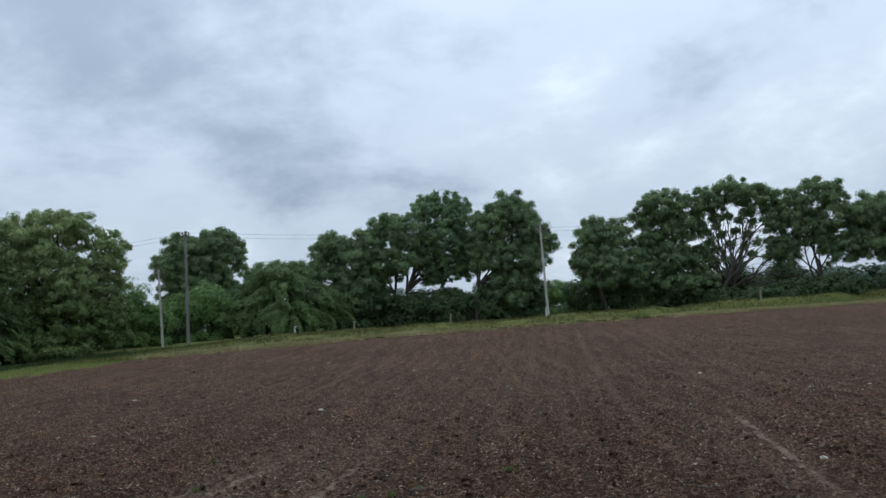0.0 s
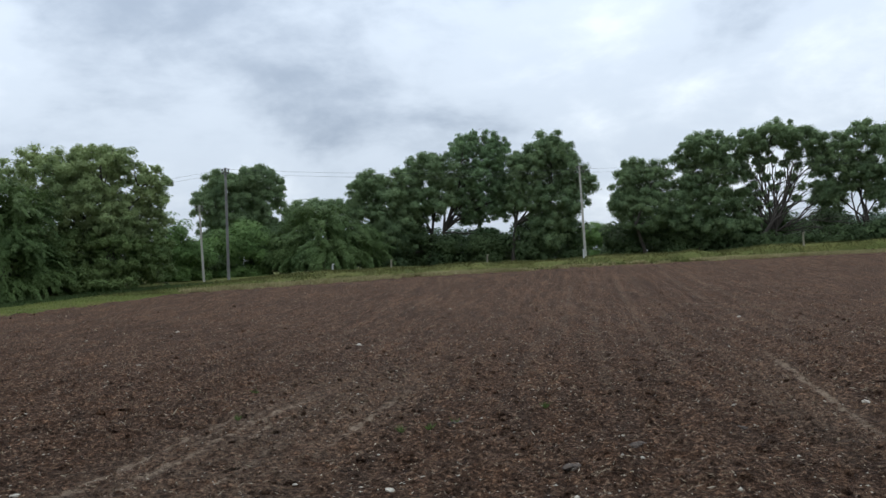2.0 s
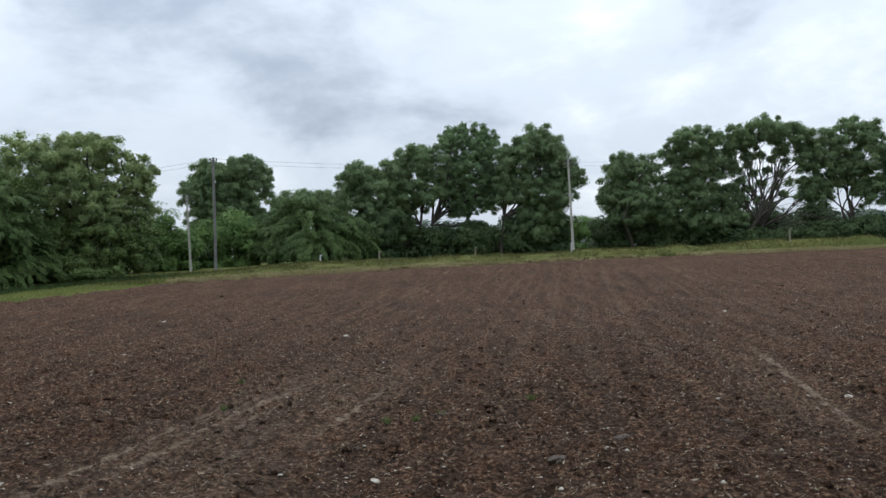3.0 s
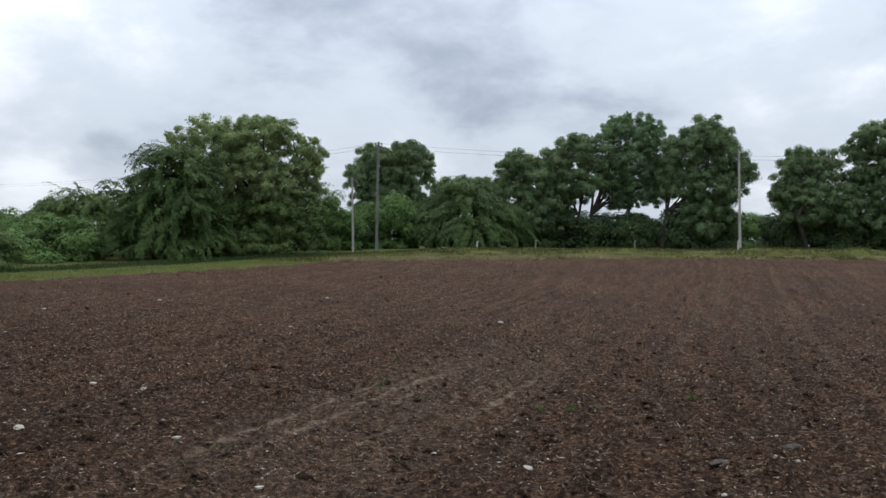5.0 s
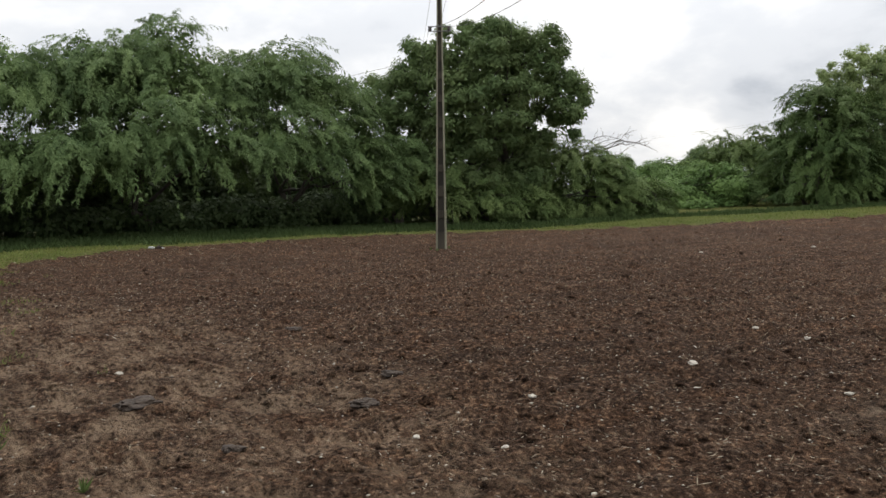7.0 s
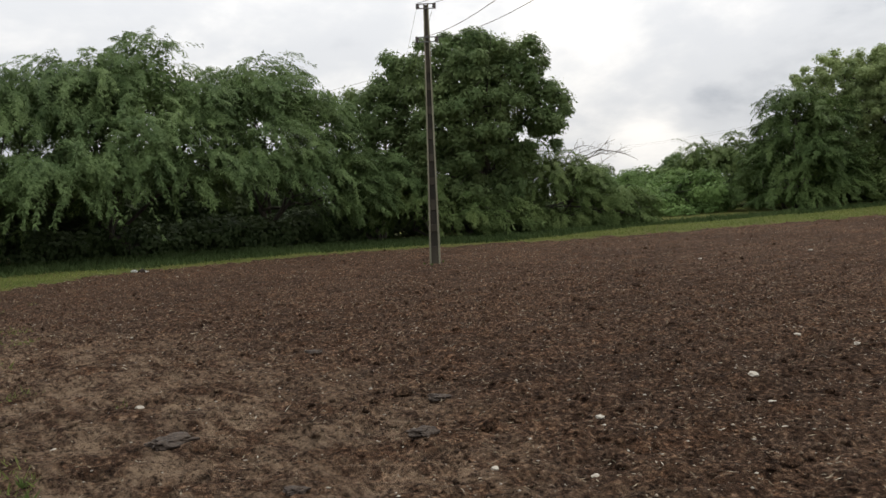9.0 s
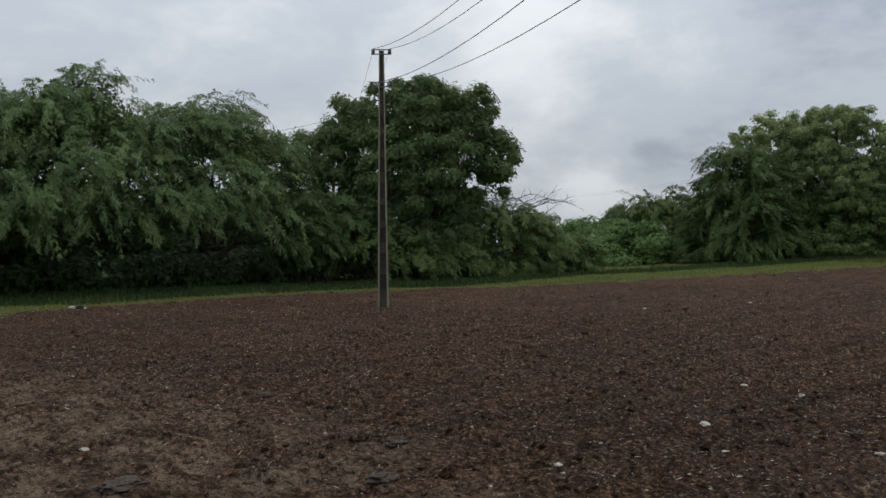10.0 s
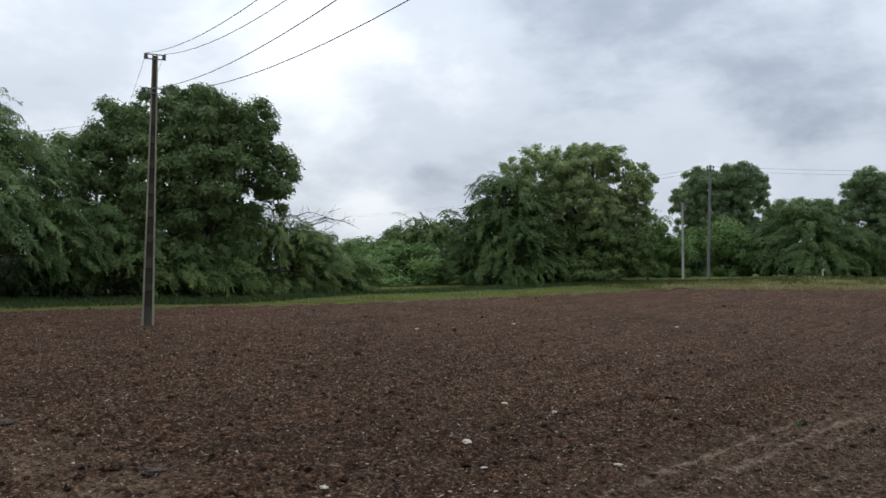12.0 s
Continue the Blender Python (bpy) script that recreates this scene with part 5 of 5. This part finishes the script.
def field_spots(count, reach, seed, clear=2.6):
    """Random places on the tilled soil, thinning out with distance from its near corner."""
    r = np.random.default_rng(seed)
    d, a = r.gamma(2.0, reach, count * 2), r.uniform(radians(-62), radians(95), count * 2)
    x, y = -np.sin(a) * d, np.cos(a) * d
    ok = (d > clear) & (d < 62)
    x, y = x[ok], y[ok]
    u, v = x * cr - y * sr, x * sr + y * cr
    lane = np.zeros(len(x), dtype=bool)
    for mark, wide, v0, v1 in ((-1.67, 0.07, 6.6, 11.8), (-2.92, 0.10, 7, 12), (-3.42, 0.06, 5.6, 10.4), (3.50, 0.15, 7.5, 16)):
        lane |= (np.abs(u - mark) < wide) & (v > v0) & (v < v1)
    pressed = np.hypot((x + 7) / 4.6, (y - 1.5) / 1.4) < 1
    ok = (soil_edge(x, y, field_depth(x, y)) > 0.02) & (r.uniform(size=len(x)) > np.where(lane, 0.85, np.where(pressed, 0.5, 0.0)))
    return x[ok][:count], y[ok][:count], r


def ground_height(x, y):
    """Height of the soil's surface, on arrays."""
    j = np.clip(np.searchsorted(gx, x) - 1, 0, nx - 2)
    i = np.clip(np.searchsorted(gy, y) - 1, 0, ny - 2)
    fx, fy = (x - gx[j]) / (gx[j + 1] - gx[j]), (y - gy[i]) / (gy[i + 1] - gy[i])
    g = GZ.reshape(ny, nx)
    return (g[i, j] * (1 - fx) + g[i, j + 1] * fx) * (1 - fy) + (g[i + 1, j] * (1 - fx) + g[i + 1, j + 1] * fx) * fy


ICO = bmesh.new()
bmesh.ops.create_icosphere(ICO, subdivisions=1, radius=1.0)
ICO_V = np.array([v.co[:] for v in ICO.verts])
ICO_F = np.array([[v.index for v in f.verts] for f in ICO.faces])
ICO.free()
OCTA_V = np.array([(1, 0, 0), (-1, 0, 0), (0, 1, 0), (0, -1, 0), (0, 0, 1), (0, 0, -1)], float)
OCTA_F = np.array([(0, 2, 4), (2, 1, 4), (1, 3, 4), (3, 0, 4), (2, 0, 5), (1, 2, 5), (3, 1, 5), (0, 3, 5)])


def lumps_on(name, x, y, r, sizes, mat, flat, label, category, sink=0.25, shape=(ICO_V, ICO_F)):
    z = ground_height(x, y)
    shape_v, shape_f = shape
    n, k = len(x), len(shape_v)
    v = shape_v[None] * (1 + r.normal(0, 0.22, (n, k, 1))) * sizes[:, None, None] * np.stack([r.uniform(0.7, 1.3, n), r.uniform(0.7, 1.3, n), r.uniform(0.6, 1.0, n) * flat], 1)[:, None]
    a = r.uniform(0, 6.283, n)
    c, s = np.cos(a)[:, None], np.sin(a)[:, None]
    v = np.stack([v[..., 0] * c - v[..., 1] * s, v[..., 0] * s + v[..., 1] * c, v[..., 2]], -1)
    v = v + np.stack([x, y, z + sizes * flat * (0.5 - sink)], 1)[:, None]
    q = (shape_f[None] + (np.arange(n) * k)[:, None, None]).reshape(-1, 3)
    ob = quick_mesh(name, v.reshape(-1, 3), q, mat)
    return tagged(ob, label, category, kind="stuff")


x, y, r = field_spots(5000, 6.0, 7)
lumps_on("soil_clods", x, y, r, r.gamma(1.6, 0.0072, len(x)) + 0.010, SOIL, 0.75, "scattered brown clods on the tilled soil", "clods", 0.35)
x, y, r = field_spots(26000, 5.2, 17)
lumps_on("soil_crumbs", x, y, r, np.minimum(r.gamma(1.2, 0.0038, len(x)), 0.014) + 0.0055, CRUMB, 0.85, "loose brown crumbs of tilled soil", "crumbs", 0.25, (OCTA_V, OCTA_F))
x, y, r = field_spots(11000, 13.0, 27)
lumps_on("soil_lumps", x, y, r, r.gamma(1.4, 0.009, len(x)) + 0.012, SOIL, 0.8, "uneven lumps of turned soil across the field", "clods", 0.3, (OCTA_V, OCTA_F))
x, y, r = field_spots(9000, 8.5, 8)
lumps_on("pale_pebbles", x, y, r, r.gamma(1.0, 0.0034, len(x)) + 0.0032 + 0.00018 * np.hypot(x, y), STONE, 0.6, "pale pebbles strewn over the tilled soil", "pebbles", 0.1, (OCTA_V, OCTA_F))

x, y, r = field_spots(25000, 6.5, 9)
z = ground_height(x, y) + 0.012
n = len(x)
a = r.uniform(0, 6.283, n)
way = np.stack([np.cos(a), np.sin(a), r.normal(0, 0.35, n)], 1)
ln = r.gamma(1.8, 0.014, n) + 0.014
v, q = leaf_quads(np.stack([x, y, z], 1), way, np.tile([0, 0, 1.0], (n, 1)) + r.normal(0, 0.6, (n, 3)), ln, r.uniform(0.003, 0.006, n) + 0.00045 * np.hypot(x, y))
tagged(quick_mesh("straw_bits", v, q, STRAW), "dry straw bits strewn over the tilled soil", "straw", kind="stuff")

x, y, r = field_spots(9000, 14.0, 10, 9.0)
z = ground_height(x, y) + 0.015
n = len(x)
a = r.uniform(0, 6.283, n)
way = np.stack([np.cos(a), np.sin(a), r.normal(0.15, 0.45, n)], 1)
ln = r.gamma(1.8, 0.02, n) + 0.02
v, q = leaf_quads(np.stack([x, y, z], 1), way, r.normal(0, 1, (n, 3)), ln, r.uniform(0.008, 0.016, n))
tagged(quick_mesh("stubble_bits", v, q, STRAW), "dry stubble bits strewn over the far soil", "straw", kind="stuff")

# ---- larger stones that stand out ----
for x, y, size in ((-2.14, 17.65, 0.12), (-0.07, 6.24, 0.065), (-3.47, 5.06, 0.06), (4.69, 9.24, 0.085), (-4.65, 8.38, 0.08), (-4.55, 6.33, 0.095), (-8.38, 14.97, 0.11), (-8.08, 22.85, 0.11), (-3.05, 6.40, 0.07), (-3.88, 5.57, 0.07),
                   (-1.79, 5.33, 0.06), (-5.42, 8.55, 0.085), (-7.56, 1.84, 0.075), (-4.55, 4.35, 0.075), (-3.70, 3.38, 0.05), (-4.14, 2.97, 0.05), (-6.77, 0.99, 0.06), (-5.89, 15.22, 0.09), (-13.2, 17.4, 0.11), (-12.1, 20.6, 0.11), (6.9, 21.5, 0.12)):
    size *= 0.44
    bm = bmesh.new()
    bmesh.ops.create_icosphere(bm, subdivisions=2, radius=size)
    for vert in bm.verts:
        vert.co *= 1 + 0.7 * noise.noise(vert.co / size * 1.3 + Vector((x, y, 0)))
        vert.co.z *= 0.5
        vert.co.x *= 1.3
    ob = part("stone", bm, STONE)
    ob.location = (x, y, float(ground_height(np.array([x]), np.array([y]))[0]) + size * 0.2)
    ob.rotation_euler = (0, 0, x * 7)
    tagged(ob, "pale angular stone lying on the tilled soil", "stone", "stones on the field")

# ---- big dark clods turned up by the plough ----
for x, y, size in ((-6.19, 1.65, 0.24), (-5.83, 3.78, 0.13), (-5.07, 3.08, 0.15), (-8.72, 4.15, 0.16), (-4.64, 1.86, 0.11), (2.0, 7.6, 0.14), (0.3, 8.9, 0.15), (1.35, 6.9, 0.13), (3.1, 8.3, 0.12)):
    size *= 0.5
    bm = bmesh.new()
    bmesh.ops.create_icosphere(bm, subdivisions=4, radius=size)
    for vert in bm.verts:
        d = vert.co / size
        vert.co *= 1 + 0.5 * noise.noise(d * 1.4 + Vector((x, y, 0))) + 0.25 * noise.noise(d * 3 + Vector((x, y, 3))) + 0.12 * noise.noise(d * 8 + Vector((x, y, 5)))
        vert.co.z *= 0.42
        vert.co.x *= 1.35
    ob = part("soil_clod", bm, DARK_SOIL)
    ob.location = (x, y, float(ground_height(np.array([x]), np.array([y]))[0]) + size * 0.12)
    ob.rotation_euler = (0, 0, 0.9 + 0.5 * math.sin(y * 5))
    tagged(ob, "dark damp clod of earth lying on the tilled soil", "clod", "big clods on the field")


# ---- a scrap of litter at the field's edge ----
litter = empty("litter", -23.97, 6.77, float(ground_height(np.array([-23.97]), np.array([6.77]))[0]))
tagged(litter, "crumpled scrap of white and dark plastic at the soil's edge", "litter")
for dx, dy, mat_, wide in ((-0.10, -0.10, WHITEWASH, 0.09), (0.06, 0.07, PORCELAIN, 0.11), (0.16, 0.17, WHITEWASH, 0.05)):
    bm = bmesh.new()
    bmesh.ops.create_icosphere(bm, subdivisions=2, radius=wide)
    for vert in bm.verts:
        vert.co *= 1 + 0.8 * noise.noise(vert.co / wide * 2.0 + Vector((dx * 9, dy * 9, 2)))
        vert.co.z *= 0.5
    ob = part("scrap", bm, mat_, litter)
    ob.location = (dx, dy, wide * 0.3)


# ---- weeds and straw tufts ----
def tuft(name, x, y, seed, count, tall, spread, mat, label, category, group):
    r = np.random.default_rng(seed)
    z = float(ground_height(np.array([x]), np.array([y]))[0])
    px, py = r.normal(0, spread, count), r.normal(0, spread, count)
    if spread < 0.09:
        px, py = px * 0.05, py * 0.05
    rise = 0.22 if mat is STRAW else 1.0
    way = np.stack([r.normal(0, 0.7, count), r.normal(0, 0.7, count), np.full(count, rise)], 1)
    ln = tall * r.uniform(0.4, 1.3, count)
    v, q = leaf_quads(np.stack([px, py, np.zeros(count)], 1), way, r.normal(size=(count, 3)), ln, ln * 0.07 + 0.004)
    ob = quick_mesh(name, v, q, mat)
    ob.location = (x, y, z - 0.005)
    tagged(ob, label, category, group, "stuff" if mat is STRAW else "")


for k, (x, y) in enumerate(((0.05, 8.6), (0.3, 8.9), (-0.2, 8.3), (-2.2, 9.4), (-2.6, 11.5), (1.3, 9.6), (-18.1, 12.6), (-18.7, 12.8), (-18.3, 13.15), (-5.5, 0.6), (-5.8, 0.62), (-4.4, 0.9))):
    tuft("weed", x, y, 300 + k, 26, 0.09, 0.07, WEED, "small green weed sprouting from the tilled soil", "weed", "weeds in the field")
for k, (x, y, wide) in enumerate(((5.7, 18.5, 0.2), (2.3, 6.3, 0.14), (1.6, 6.6, 0.1), (8.5, 17.5, 0.25), (7.2, 12.5, 0.2), (0.9, 5.6, 0.08), (2.9, 18.6, 0.18))):
    tuft("straw_tuft", x, y, 330 + k, 40, 0.08, wide, STRAW, "loose tuft of pale straw on the tilled soil", "straw", "straw tufts on the field")

# ---- grass on the verge ----
def blades(name, x, y, r, tall, label, mat=GRASS, slim=0.16, least=0.008):
    z = ground_height(x, y)
    n = len(x)
    way = np.stack([r.normal(0, 0.75, n), r.normal(0, 0.75, n), np.ones(n)], 1)
    ln = tall * r.uniform(0.5, 1.4, n)
    v, q = leaf_tris(np.stack([x, y, z - 0.01], 1), way, r.normal(size=(n, 3)), ln, ln * slim + least)
    tagged(quick_mesh(name, v, q, mat), label, "grass", kind="stuff")


r = np.random.default_rng(77)
x, y = r.uniform(-34, -2, 260000), r.uniform(-3, 46, 260000)
d, far = field_depth(x, y), np.hypot(x, y)
ok = (d < 0.4 - 0.6 * value_noise(x * 1.3, y * 1.3, 44)) & (d > -6.0) & (far > 17)
x, y, d = x[ok], y[ok], d[ok]
# strip below the trees: taller blades, shade put into their colour
shaded_strip = (d < -0.1 - 0.5 * value_noise(x * 0.5, y * 0.5, 45) - 3.5 * smoothstep(20, 29, y) - 1.5 * (1 - smoothstep(4, 8, y)))
blades("verge_grass", x[~shaded_strip], y[~shaded_strip], r, 0.10, "short bright green grass along the field verge", GRASS, 0.12, 0.006)
blades("shade_grass", x[shaded_strip], y[shaded_strip], r, 0.21, "taller green grass and weeds below the trees, darkened for shade", SHADE_GRASS, 0.10, 0.01)
# the near verge: shorter, finer, thinning out raggedly over the soil's edge
x, y = r.uniform(-19, -1.5, 230000), r.uniform(-2.5, 12, 230000)
d, far = field_depth(x, y), np.hypot(x, y)
ragged_edge = soil_edge(x, y, d)
ok = (ragged_edge < 0.12) & (d > -3.2) & (far <= 17.5)
blades("verge_turf", x[ok], y[ok], r, 0.075, "short trodden green turf beside the tilled soil", TURF_GRASS, 0.10, 0.005)
ok = (ragged_edge > 0.1) & (d < 1.5) & (x < -3) & (value_noise(x * 1.7, y * 1.7, 43) > 0.60 + 0.2 * d) & (r.uniform(size=len(x)) < 0.4)
blades("sprouting_grass", x[ok], y[ok], r, 0.07, "sparse grass sprouting from the soil's edge", GRASS, 0.08, 0.004)
x, y = r.uniform(-20, 45, 150000), r.uniform(40, 64, 150000)
d = field_depth(x, y)
ok = (d < 0.2) & (d > -8) & (value_noise(x * 0.8, y * 0.8, 51) + 0.5 * value_noise(x * 3, y * 3, 52) > 0.5)
blades("bank_grass", x[ok], y[ok], r, 0.15, "rough olive green grass on the low bank", BANK_GRASS)
# the dry fringe: along the far edges of the tilled soil
fx, fy = [], []
for (ax, ay), (bx, by) in zip(FIELD[20:33], FIELD[21:34]):
    m = int(math.hypot(bx - ax, by - ay) * 900)
    t, o = r.uniform(0, 1, m), r.normal(0.15, 0.3, m)
    long = math.hypot(bx - ax, by - ay)
    fx.append(ax + (bx - ax) * t - (by - ay) / long * o)
    fy.append(ay + (by - ay) * t + (bx - ax) / long * o)
x, y = np.concatenate(fx), np.concatenate(fy)
ok = value_noise(x * 0.5, y * 0.5, 31) * 0.8 + value_noise(x * 2, y * 2, 32) * 0.6 > 0.55
x, y = x[ok], y[ok]
blades("dry_fringe_grass", x, y, r, 0.22, "pale dry grass along the edge of the tilled soil", DRY_GRASS)
